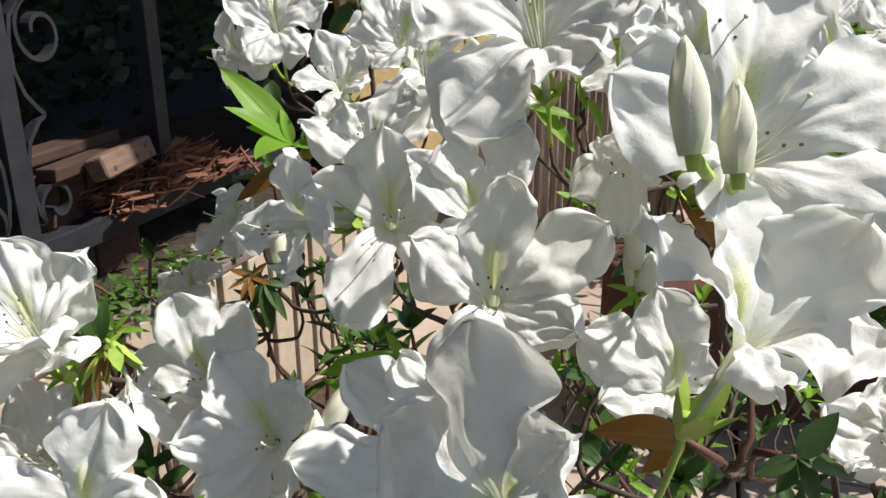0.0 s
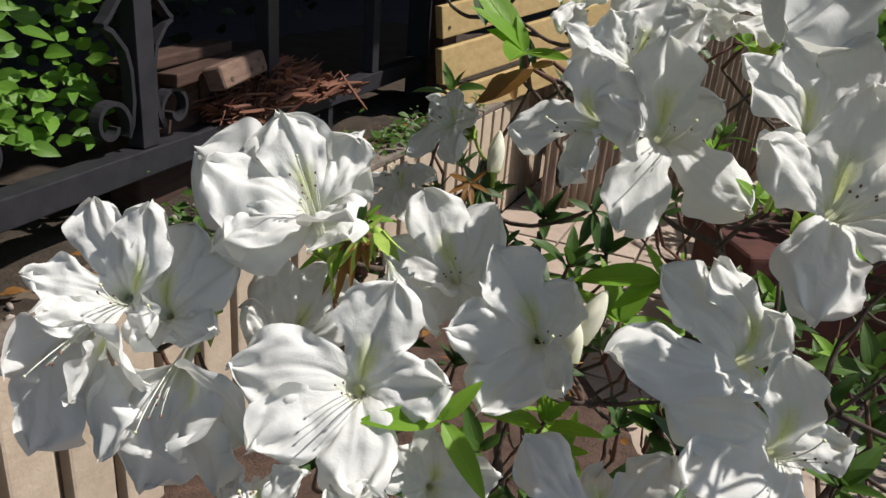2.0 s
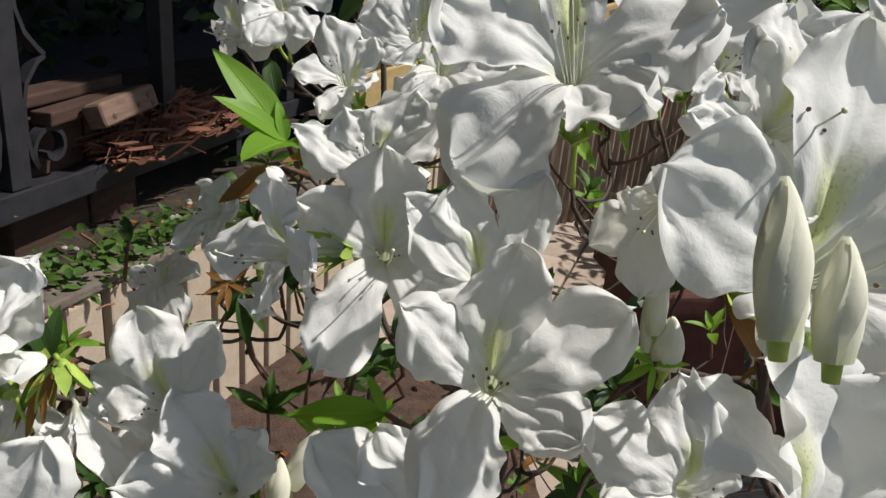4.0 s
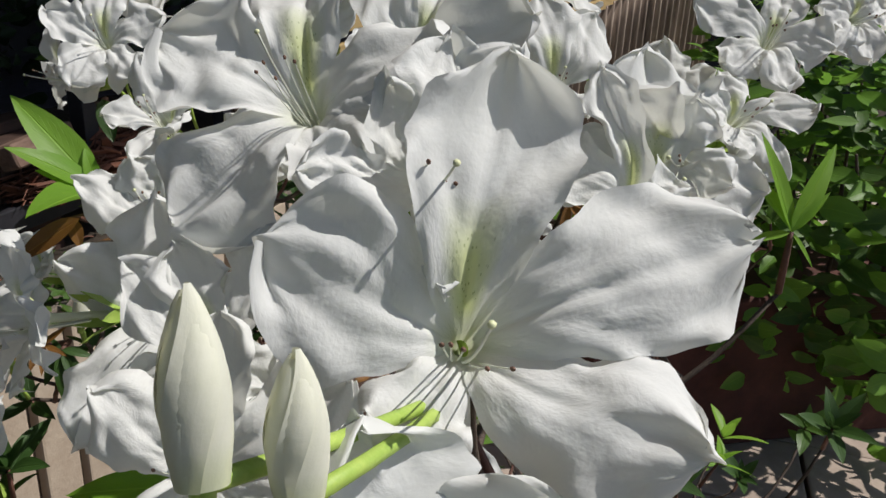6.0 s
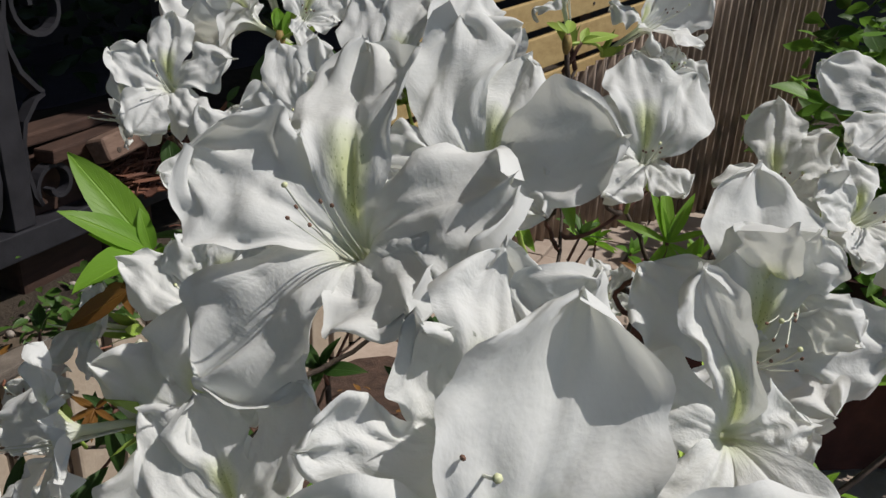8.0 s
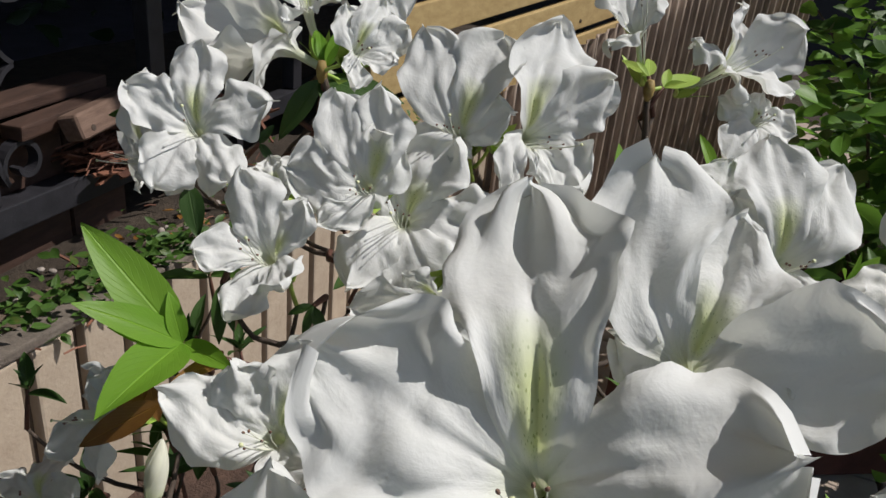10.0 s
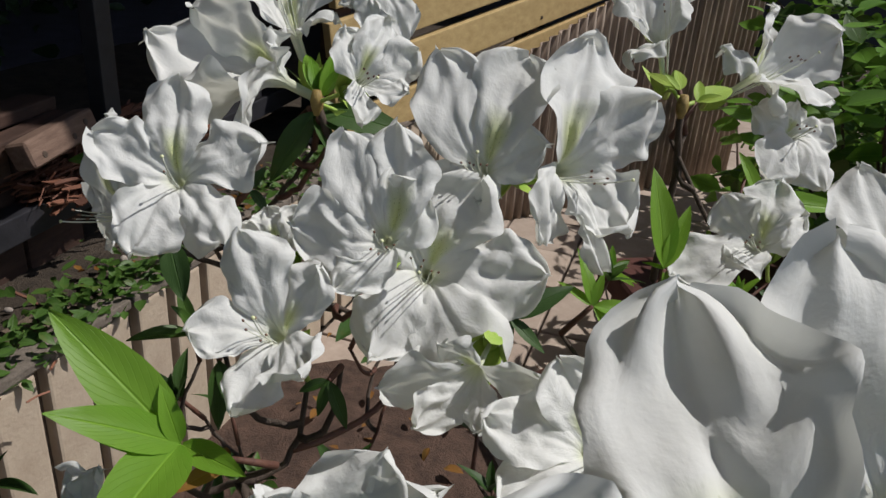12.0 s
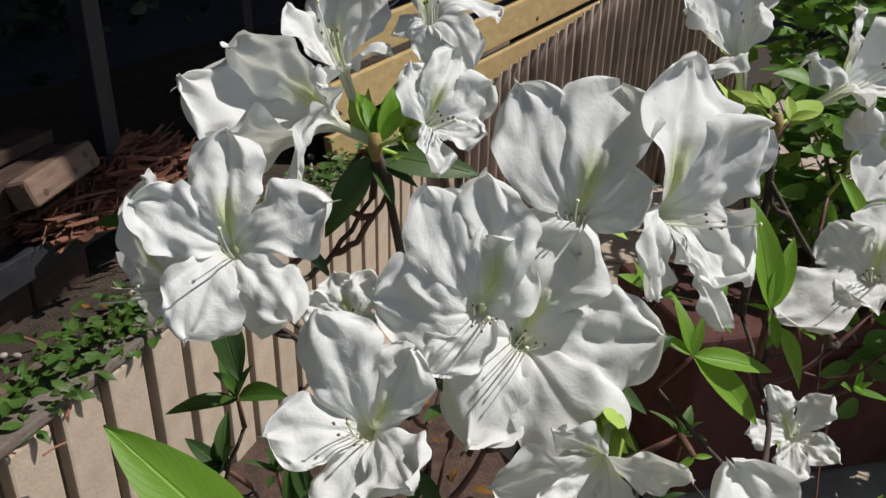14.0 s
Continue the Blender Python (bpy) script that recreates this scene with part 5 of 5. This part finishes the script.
azalea_flower((-0.1363, 0.1717, 0.5162), (-0.1673, -0.3206, 0.9323), (-0.1428, 0.9436, 0.2989), 0.0560, ((90, 122, 0.87, 1.02, 7, -0.02), (145, 110, 0.90, 1.00, 16, -0.14), (-86, 68, 0.91, 0.94, 10, 0.22), (-36, 92, 0.98, 0.94, 13, -0.12), (36, 71, 0.82, 1.06, 25, 0.06)), 136)
azalea_flower((-0.1027, 0.1694, 0.5241), (0.0732, -0.4706, 0.8793), (0.1525, 0.8766, 0.4565), 0.0540, ((90, 113, 0.66, 0.97, 2, 0.19), (150, 113, 0.60, 0.98, -3, 0.13), (-102, 38, 0.81, 1.04, -6, -0.01), (-47, 38, 0.89, 0.95, 23, -0.11), (31, 44, 0.68, 0.93, 15, 0.09)), 182)
azalea_flower((0.0897, 0.1452, 0.6592), (0.3439, -0.1691, 0.9237), (-0.7017, 0.6073, 0.3724), 0.0752, ((90, 46, 1.04, 1.26, 0, 0.10), (128, 72, 1.03, 0.57, 6, -0.04), (-128, 98, 0.47, 0.92, -5, 0.06), (-61, 66, 0.80, 1.26, 8, -0.08), (-8, 33, 1.00, 1.26, -3, 0.02)), 138, stamens=0)
azalea_flower((0.1487, 0.1859, 0.6137), (-0.4946, -0.5172, 0.6984), (0.1235, 0.7536, 0.6456), 0.0600, ((90, 122, 0.77, 1.05, -18, 0.03), (155, 86, 0.73, 1.09, 21, 0.08), (-126, 50, 0.80, 1.02, 15, 0.02), (-67, 38, 0.87, 1.06, 21, -0.05), (17, 23, 0.68, 0.96, 22, 0.15)), 139)
azalea_flower((0.0403, 0.0956, 0.6520), (-0.5200, -0.4474, 0.7276), (0.8132, 0.0012, 0.5819), 0.0400, ((90, 82, 1.05, 1.12, 0, 0.10), (143, 59, 1.66, 1.33, 6, -0.04), (-146, 72, 1.32, 1.33, -5, 0.06), (-64, 96, 0.90, 1.40, 8, -0.08), (33, 132, 1.12, 1.40, -3, 0.02)), 133, stamens=0, ruffle=1.25)

# leaf shoots at the tips, then single leaves and buds
aimed_shoot((-0.0784, 0.3792, 0.6564), ((-0.1098, 0.3785, 0.6965), (-0.0979, 0.3582, 0.6814), (-0.0794, 0.3337, 0.6634), (-0.0829, 0.3802, 0.6739), (-0.0564, 0.3702, 0.6564), (-0.0924, 0.3642, 0.6704),), LEAF_NEW, 3, 0.42, "young bright green azalea leaves at a shoot tip")
aimed_shoot((-0.0710, 0.3505, 0.6526), ((-0.0963, 0.3420, 0.6364),), LEAF_DRY, 41, 0.34, "curled brown azalea leaf on the twig")
aimed_shoot((-0.0633, 0.3797, 0.6528), ((-0.0751, 0.3665, 0.6502), (-0.0734, 0.3875, 0.6477),), LEAF_DRY, 4, 0.4, "yellowing azalea leaves on a red twig")
aimed_shoot((-0.1321, 0.2788, 0.5924), ((-0.1410, 0.2827, 0.6053), (-0.1263, 0.2823, 0.5989), (-0.1430, 0.2755, 0.5882), (-0.1421, 0.2708, 0.5761), (-0.1275, 0.2728, 0.5759), (-0.1341, 0.2745, 0.5826), (-0.1177, 0.2813, 0.5933),), LEAF_NEW, 5, 0.32, "pale green leaves in a spent flower cluster")
aimed_shoot((-0.0809, 0.2062, 0.5461), ((-0.1072, 0.1935, 0.5511), (-0.0601, 0.1913, 0.5286), (-0.0791, 0.2094, 0.5533), (-0.0687, 0.2136, 0.5600), (-0.0863, 0.2114, 0.5608), (-0.0945, 0.2030, 0.5429),), LEAF_NEW, 6, 0.34, "young bright green azalea leaves at a shoot tip")
aimed_shoot((-0.0166, 0.2812, 0.5598), ((-0.0049, 0.2912, 0.5803), (0.0131, 0.2851, 0.5587), (-0.0260, 0.2901, 0.5852), (-0.0404, 0.2828, 0.5724), (-0.0067, 0.2762, 0.5436),), LEAF_NEW, 7, 0.36, "young bright green azalea leaves at a shoot tip")
aimed_shoot((0.0259, 0.2801, 0.6234), ((0.0389, 0.2836, 0.6273), (0.0178, 0.2814, 0.6295), (0.0291, 0.2846, 0.6334), (0.0387, 0.2802, 0.6190), (0.0252, 0.2762, 0.6140),), LEAF_NEW, 8, 0.4, "young bright green azalea leaves at a shoot tip")
aimed_shoot((0.0145, 0.2951, 0.5291), ((-0.0046, 0.2940, 0.5333), (0.0201, 0.2916, 0.5182), (0.0379, 0.3009, 0.5348), (0.0333, 0.2927, 0.5163), (0.0058, 0.2901, 0.5198), (0.0153, 0.2996, 0.5400),), LEAF_OLD, 9, 0.36, "dark green azalea leaves under the blossoms")
aimed_shoot((-0.0843, 0.3660, 0.6467), ((-0.0955, 0.3593, 0.6343), (-0.0796, 0.3620, 0.6352),), LEAF_DRY, 10, 0.5, "curled dry brown azalea leaf")
aimed_shoot((0.0758, 0.4953, 0.6766), ((0.0704, 0.5109, 0.7130), (0.0843, 0.5061, 0.6999), (0.0675, 0.4959, 0.6791), (0.0809, 0.4902, 0.6640),), LEAF_NEW, 11, 0.34, "young bright green azalea leaves at a shoot tip")
aimed_shoot((0.0490, 0.4865, 0.6608), ((0.0768, 0.4791, 0.6397), (0.0795, 0.4874, 0.6583), (0.0522, 0.4922, 0.6733), (0.0354, 0.4894, 0.6695), (0.0429, 0.4952, 0.6817),), LEAF_NEW, 12, 0.34, "young bright green azalea leaves at a shoot tip")
aimed_shoot((0.0833, 0.5021, 0.6661), ((0.0953, 0.4936, 0.6450), (0.0791, 0.4986, 0.6588),), LEAF_NEW, 13, 0.42, "young bright green azalea leaves at a shoot tip")
aimed_shoot((0.1157, 0.5247, 0.6993), ((0.1081, 0.5323, 0.7179), (0.1232, 0.5294, 0.7090), (0.1509, 0.5273, 0.6999), (0.1083, 0.5222, 0.6948),), LEAF_NEW, 14, 0.36, "young bright green azalea leaves at a shoot tip")
aimed_shoot((-0.1175, 0.4627, 0.6811), ((-0.1098, 0.4544, 0.6609),), LEAF_OLD, 15, 0.45, "single dark green azalea leaf hanging down")
aimed_shoot((-0.0704, 0.5020, 0.7261), ((-0.0865, 0.4897, 0.7002), (-0.0325, 0.5036, 0.7240), (-0.0618, 0.4960, 0.7110), (-0.0808, 0.4952, 0.7121), (-0.0540, 0.4992, 0.7172),), LEAF_OLD, 16, 0.4, "dark green leathery azalea leaves")
aimed_shoot((-0.0813, 0.4178, 0.6605), ((-0.0794, 0.4080, 0.6378), (-0.0739, 0.4111, 0.6441),), LEAF_OLD, 17, 0.3, "dark green leathery azalea leaves")
aimed_shoot((-0.0435, 0.4186, 0.6570), ((-0.0354, 0.4129, 0.6427), (-0.0461, 0.4135, 0.6457), (-0.0536, 0.4164, 0.6533),), LEAF_OLD, 18, 0.36, "dark green leathery azalea leaves")
aimed_shoot((-0.1635, 0.4991, 0.6965), ((-0.1768, 0.4984, 0.6968),), LEAF_WEED, 19, 0.5, "small single green azalea leaf")
aimed_shoot((-0.0882, 0.4734, 0.7010), ((-0.0802, 0.4707, 0.6935), (-0.0840, 0.4774, 0.7094),), LEAF_OLD, 20, 0.4, "dark green leathery azalea leaves")
aimed_shoot((0.0352, 0.4223, 0.6663), ((0.0405, 0.4229, 0.6668), (0.0304, 0.4205, 0.6629),), LEAF_NEW, 21, 0.4, "small fresh green azalea leaves")
aimed_shoot((0.1194, 0.1804, 0.6110), ((0.1298, 0.1850, 0.6224), (0.1084, 0.1780, 0.6065), (0.1354, 0.1808, 0.6077), (0.1272, 0.1771, 0.5985), (0.1148, 0.1769, 0.6014),), LEAF_OLD, 22, 0.45, "dark green leathery azalea leaves")
aimed_shoot((0.0869, 0.1707, 0.6205), ((0.0638, 0.1699, 0.6246), (0.0762, 0.1672, 0.6127),), LEAF_DRY, 23, 0.45, "olive brown azalea leaf")
aimed_shoot((0.0978, 0.2060, 0.6619), ((0.0891, 0.2108, 0.6791), (0.0939, 0.2042, 0.6572),), LEAF_DRY, 24, 0.3, "single olive brown azalea leaf")
aimed_shoot((0.1429, 0.2038, 0.6108), ((0.1399, 0.1999, 0.5995), (0.1530, 0.2016, 0.6012), (0.1511, 0.2072, 0.6189), (0.1325, 0.2054, 0.6188),), LEAF_OLD, 25, 0.4, "dark green leathery azalea leaves")
aimed_shoot((0.1401, 0.4275, 0.6500), ((0.1243, 0.4277, 0.6573), (0.1479, 0.4364, 0.6676), (0.1334, 0.4202, 0.6356), (0.1534, 0.4229, 0.6336), (0.1355, 0.4346, 0.6688), (0.1590, 0.4316, 0.6514),), LEAF_NEW, 26, 0.34, "yellow-green leaves in a spent flower cluster")
aimed_shoot((-0.0037, 0.2734, 0.5860), ((-0.0227, 0.2664, 0.5738), (-0.0009, 0.2750, 0.5894), (-0.0117, 0.2705, 0.5811), (-0.0398, 0.2685, 0.5846), (-0.0112, 0.2774, 0.5988),), LEAF_NEW, 27, 0.34, "young bright green azalea leaves at a shoot tip")
aimed_shoot((0.0903, 0.2850, 0.6161), ((0.0787, 0.2808, 0.6090), (0.1029, 0.2869, 0.6174), (0.0901, 0.2803, 0.6040), (0.0789, 0.2855, 0.6211),), LEAF_NEW, 28, 0.3, "pale green bracts below the buds")
aimed_shoot((-0.0916, 0.3572, 0.5869), ((-0.1059, 0.3579, 0.5938), (-0.0782, 0.3585, 0.5853), (-0.0981, 0.3504, 0.5724), (-0.0784, 0.3518, 0.5687), (-0.0862, 0.3482, 0.5625),), LEAF_OLD, 29, 0.34, "olive azalea leaves behind the blossoms")
aimed_shoot((-0.0333, 0.3250, 0.5937), ((-0.0459, 0.3252, 0.5987), (-0.0238, 0.3258, 0.5921), (-0.0292, 0.3188, 0.5767), (-0.0374, 0.3182, 0.5784), (-0.0314, 0.3304, 0.6063),), LEAF_OLD, 30, 0.34, "olive azalea leaves behind the blossoms")
aimed_shoot((0.0157, 0.4694, 0.6606), ((0.0302, 0.4653, 0.6495), (0.0385, 0.4773, 0.6743), (0.0132, 0.4617, 0.6443),), LEAF_OLD, 31, 0.4, "dark green leathery azalea leaves")
aimed_shoot((0.1342, 0.4247, 0.6695), ((0.1142, 0.4247, 0.6783), (0.1431, 0.4344, 0.6887), (0.1252, 0.4323, 0.6915), (0.1527, 0.4308, 0.6761), (0.1239, 0.4155, 0.6523), (0.1440, 0.4163, 0.6456), (0.1310, 0.4353, 0.6960), (0.1520, 0.4241, 0.6606),), LEAF_NEW, 51, 0.22, "yellow-green leaves and bracts of a spent cluster")
aimed_shoot((0.1318, 0.4176, 0.6540), ((0.1165, 0.4178, 0.6610), (0.1466, 0.4129, 0.6366), (0.1290, 0.4100, 0.6373), (0.1489, 0.4187, 0.6491),), LEAF_DRY, 52, 0.25, "olive brown bracts of a spent cluster")
aimed_shoot((0.1986, 0.3217, 0.6768), ((0.1855, 0.3278, 0.6976), (0.2132, 0.3327, 0.7058), (0.1882, 0.3312, 0.7071), (0.2103, 0.3270, 0.6896), (0.1822, 0.3192, 0.6729), (0.2069, 0.3189, 0.6665),), LEAF_NEW, 53, 0.22, "long yellow-green leaves of a spent cluster")
aimed_shoot((-0.1344, 0.2700, 0.5899), ((-0.1510, 0.2726, 0.6015), (-0.1333, 0.2770, 0.6080), (-0.1381, 0.2684, 0.6094),), LEAF_OLD, 61, 0.4, "olive green leaves of a spent flower cluster")
aimed_shoot((-0.1338, 0.2677, 0.5894), ((-0.1595, 0.2629, 0.5842), (-0.1558, 0.2595, 0.5741), (-0.1548, 0.2682, 0.5967), (-0.1441, 0.2579, 0.5665), (-0.1592, 0.2655, 0.5909), (-0.1510, 0.2623, 0.5800),), LEAF_NEW, 62, 0.17, "thin yellow-green bracts of a spent flower cluster")
aimed_shoot((-0.1345, 0.2671, 0.5883), ((-0.1320, 0.2591, 0.5666), (-0.1383, 0.2561, 0.5604), (-0.1458, 0.2563, 0.5630), (-0.1367, 0.2612, 0.5734),), LEAF_DRY, 63, 0.16, "withered brown bracts of a spent flower cluster")
aimed_shoot((-0.0447, 0.2474, 0.5521), ((-0.0529, 0.2528, 0.5685), (-0.0553, 0.2464, 0.5524), (-0.0288, 0.2486, 0.5506), (-0.0378, 0.2439, 0.5408), (-0.0502, 0.2421, 0.5396),), LEAF_OLD, 64, 0.3, "olive green leaves of a spent flower cluster")
aimed_shoot((-0.0434, 0.2455, 0.5524), ((-0.0524, 0.2419, 0.5457), (-0.0332, 0.2429, 0.5426), (-0.0432, 0.2407, 0.5397), (-0.0316, 0.2483, 0.5565),), LEAF_DRY, 65, 0.16, "withered brown bracts of a spent flower cluster")
flower_bud((0.0720, 0.1288, 0.7046), (-0.0027, 0.0054, 0.0201), 0.0210, 0.0070, 1, node=NODE_P)
flower_bud((0.0811, 0.1325, 0.7006), (-0.0013, 0.0041, 0.0164), 0.0170, 0.0066, 2, node=NODE_P)
flower_bud((0.0898, 0.2925, 0.6239), (-0.0018, 0.0108, 0.0293), 0.0313, 0.0080, 3)
flower_bud((0.0950, 0.2888, 0.6125), (0.0005, 0.0070, 0.0185), 0.0198, 0.0110, 4)
flower_bud((0.0885, 0.2918, 0.6171), (-0.0015, 0.0084, 0.0228), 0.0244, 0.0060, 5)
flower_bud((-0.0366, 0.2491, 0.5542), (-0.0013, 0.0068, 0.0183), 0.0196, 0.0085, 8)
flower_bud((-0.0868, 0.3663, 0.5943), (0.0001, 0.0085, 0.0210), 0.0227, 0.0085, 6)
flower_bud((-0.0342, 0.2568, 0.5599), (0.0082, 0.0095, 0.0205), 0.0240, 0.0100, 7)

# a shaded blossom low behind the near ones, and the pointed green buds at the upper cluster's foot
azalea_flower((0.1180, 0.5450, 0.5846), (-0.25, -0.62, 0.72), (-0.35, 0.55, 0.60), 0.0540,
              ((92, 66, 0.98, 0.95, 6, 0.1), (166, 72, 0.92, 0.90, -8, 0.0), (238, 78, 1.0, 0.92, 5, 0.1), (300, 80, 0.95, 0.9, 8, -0.1), (20, 70, 1.0, 0.92, -5, 0.05)), 361, None, 3)
aimed_shoot((-0.0668, 0.4990, 0.7330), ((-0.0614, 0.5115, 0.7522), (-0.0567, 0.4975, 0.7475), (-0.0640, 0.5060, 0.7490)), LEAF_NEW, 362, 0.34, "pointed bright green buds between the blossoms")
aimed_shoot((-0.0690, 0.5005, 0.7340), ((-0.0770, 0.5140, 0.7480), (-0.0735, 0.5080, 0.7470)), LEAF_NEW, 363, 0.38, "pointed bright green buds between the blossoms")

# pale green sepals at the foot of the blossoms on the other tall twig
aimed_shoot((0.0859, 0.5428, 0.7349), ((0.0878, 0.5537, 0.7414), (0.1055, 0.5614, 0.7409), (0.0946, 0.5402, 0.7398)), CALYX_LEAF, 364, 0.40, "pale green sepals at the foot of a blossom")
aimed_shoot((0.0782, 0.5451, 0.7387), ((0.0793, 0.5591, 0.7470), (0.0659, 0.5536, 0.7445), (0.0720, 0.5464, 0.7448)), CALYX_LEAF, 365, 0.40, "pale green sepals at the foot of a blossom")

# spent flower heads: narrow yellow-green sepals and brown scales left at the twig's end
aimed_shoot((-0.1300, 0.2654, 0.5892), ((-0.1367, 0.2558, 0.5791), (-0.1301, 0.2522, 0.5786), (-0.1239, 0.2556, 0.5791), (-0.1223, 0.2703, 0.5979), (-0.1405, 0.2712, 0.5965), (-0.1211, 0.2606, 0.5847), (-0.1410, 0.2626, 0.5866)), CALYX_LEAF, 366, 0.26, "yellow-green sepals of a spent flower head")
aimed_shoot((-0.1289, 0.2650, 0.5878), ((-0.1288, 0.2538, 0.5819), (-0.1231, 0.2525, 0.5819), (-0.1208, 0.2591, 0.5862), (-0.1336, 0.2583, 0.5840)), LEAF_DRY, 367, 0.30, "brown dry scales of a spent flower head")
aimed_shoot((-0.0972, 0.3533, 0.5908), ((-0.1081, 0.3536, 0.5954), (-0.1069, 0.3458, 0.5868), (-0.0895, 0.3575, 0.5980), (-0.0858, 0.3500, 0.5890), (-0.0937, 0.3436, 0.5820), (-0.0996, 0.3432, 0.5831)), LEAF_DRY, 368, 0.28, "brown dry scales of a spent flower head")

# ---- stems and inner leaves ----


def azalea_bush():
    ob = thing("azalea_bush", (0.0, 0.40, 0.0), "azalea bush with thin brown branching stems", "bush")
    inv = ob.matrix_basis.inverted()
    rng = random.Random(77)
    forks = []
    for k in range(11):
        a = k * 2.4
        r = 0.05 + 0.019 * k
        top = Vector((-0.02 + r * math.cos(a), 0.40 + 0.9 * r * math.sin(a), 0.40 + 0.10 * rng.random()))
        low = Vector((0.02 * math.cos(a), 0.42 + 0.02 * math.sin(a), -0.02))
        pts = curve_between(low, top, Vector((0.25 * (top.x - low.x), 0.25 * (top.y - low.y), 0.02)), 12, 0.003, rng)
        tube("stem", [inv @ p for p in pts], [0.0048 - 0.0026 * i / 12 for i in range(13)], BARK, ob, "", 8)
        forks.append(pts[6:])
    # upright twigs under the two highest flower clusters, with a cup of bud scales at each tip
    lows = []
    for node, drop in ((NODE_E, Vector((0.012, 0.004, -0.078))), (NODE_R, Vector((0.004, 0.006, -0.085)))):
        low = node + drop
        pts = curve_between(low, node, (0.002, 0.002, 0.0), 8, 0.0006, rng)
        tube("twig", [inv @ p for p in pts], [0.0019 - 0.0004 * i / 8 for i in range(9)], BARK, ob, "", 7)
        lows.append(low)
        v, f = tube_data([node + Vector((0, 0, h)) for h in (-0.005, -0.002, 0.001, 0.005)], [0.0013, 0.0024, 0.0028, 0.0017], 8)
        put_part("bud_scale", mesh_of("bud_scale", [inv @ p for p in v], f, SCALE_BROWN), ob, "brown bud scale cup")
    NODES[:] = [n for n in NODES if (n - NODE_E).length > 1e-4 and (n - NODE_R).length > 1e-4] + lows
    flat = [p for line in forks for p in line]
    for n in sorted(NODES, key=lambda p: p.z):
        best = min(flat, key=lambda p: (p - n).length + (0.25 if p.z > n.z - 0.02 else 0.0))
        pts = curve_between(best, n, Vector((0, 0, -0.18 * (n - best).length)) + Vector((rng.uniform(-1, 1), rng.uniform(-1, 1), 0)) * 0.012, 9, 0.0007, rng)
        pts[-1] = n
        tube("twig", [inv @ p for p in pts], [0.0015 - 0.0006 * i / 9 for i in range(10)], rng.choice((BARK, BARK, BARK, TWIG_RED)), ob, "", 6)
        flat += pts[4:8]
    return ob


# older leaves inside the bush, below the blossoms
rng = random.Random(55)
for k in range(64):
    a, r = rng.uniform(0, 6.28), math.sqrt(rng.random())
    x, y = -0.01 + 0.21 * r * math.cos(a), 0.38 + 0.20 * r * math.sin(a)
    z = 0.40 + 0.30 * (y - 0.18) + rng.uniform(-0.02, 0.10)
    leafy_shoot((x, y, z), (rng.uniform(-0.5, 0.5), rng.uniform(-0.8, 0.3), 1), rng.randint(5, 8), rng.uniform(0.022, 0.036),
                rng.choice((LEAF_OLD, LEAF_OLD, LEAF_WEED)), 300 + k, "older dark green leaves inside the azalea")

for k in range(44):
    x, y, z = rng.uniform(-0.12, 0.13), rng.uniform(0.22, 0.46), rng.uniform(0.36, 0.52)
    leafy_shoot((x, y, z), (rng.uniform(-0.6, 0.6), rng.uniform(-0.8, 0.3), 1), rng.randint(5, 8), rng.uniform(0.024, 0.038),
                rng.choice((LEAF_OLD, LEAF_WEED, LEAF_NEW)), 900 + k, "mixed green leaves inside the azalea")

for k in range(46):
    x, y, z = rng.uniform(0.06, 0.34), rng.uniform(0.42, 0.86), rng.uniform(0.22, 0.60)
    z = min(z, 0.66 - 0.25 * abs(y - 0.5))
    leafy_shoot((x, y, z), (rng.uniform(-0.3, 0.7), rng.uniform(-0.8, 0.3), 1), rng.randint(5, 8), rng.uniform(0.024, 0.040),
                rng.choice((LEAF_OLD, LEAF_WEED, LEAF_IVY, LEAF_NEW)), 400 + k, "green leaves low on the sunny side of the azalea")

azalea_bush()

# ---- paving stones ----


def paving():
    ob = thing("paving", (0, 0, 0), "tan paving stones with dark joints in dappled sun", "paving", kind="structure")
    rng = random.Random(31)
    shared = []
    for k in range(5):
        bm = bmesh.new()
        box(bm, (0.194, 0.194, 0.05), Matrix.Translation((0, 0, -0.025)), 0.004, 2)
        for v in bm.verts:
            v.co.z += 0.0015 * noise.noise(v.co * 12 + Vector((k * 5, 0, 0)))
        me = bpy.data.meshes.new("paving_stone")
        bm.to_mesh(me)
        bm.free()
        me.materials.append(PAVING)
        shared.append(me)
    head = math.atan2(WALL_WAY.y, WALL_WAY.x)
    for i in range(-6, 16):
        for j in range(0, 13):
            p = along_wall(i * 0.20, rng.uniform(-0.002, 0.002), 0.10 + 0.20 * j)
            m = Matrix.Translation(p) @ Matrix.Rotation(head + rng.uniform(-0.008, 0.008), 4, "Z")
            put_part("paving_stone", shared[rng.randrange(5)], ob, "", m)
    return ob


paving()
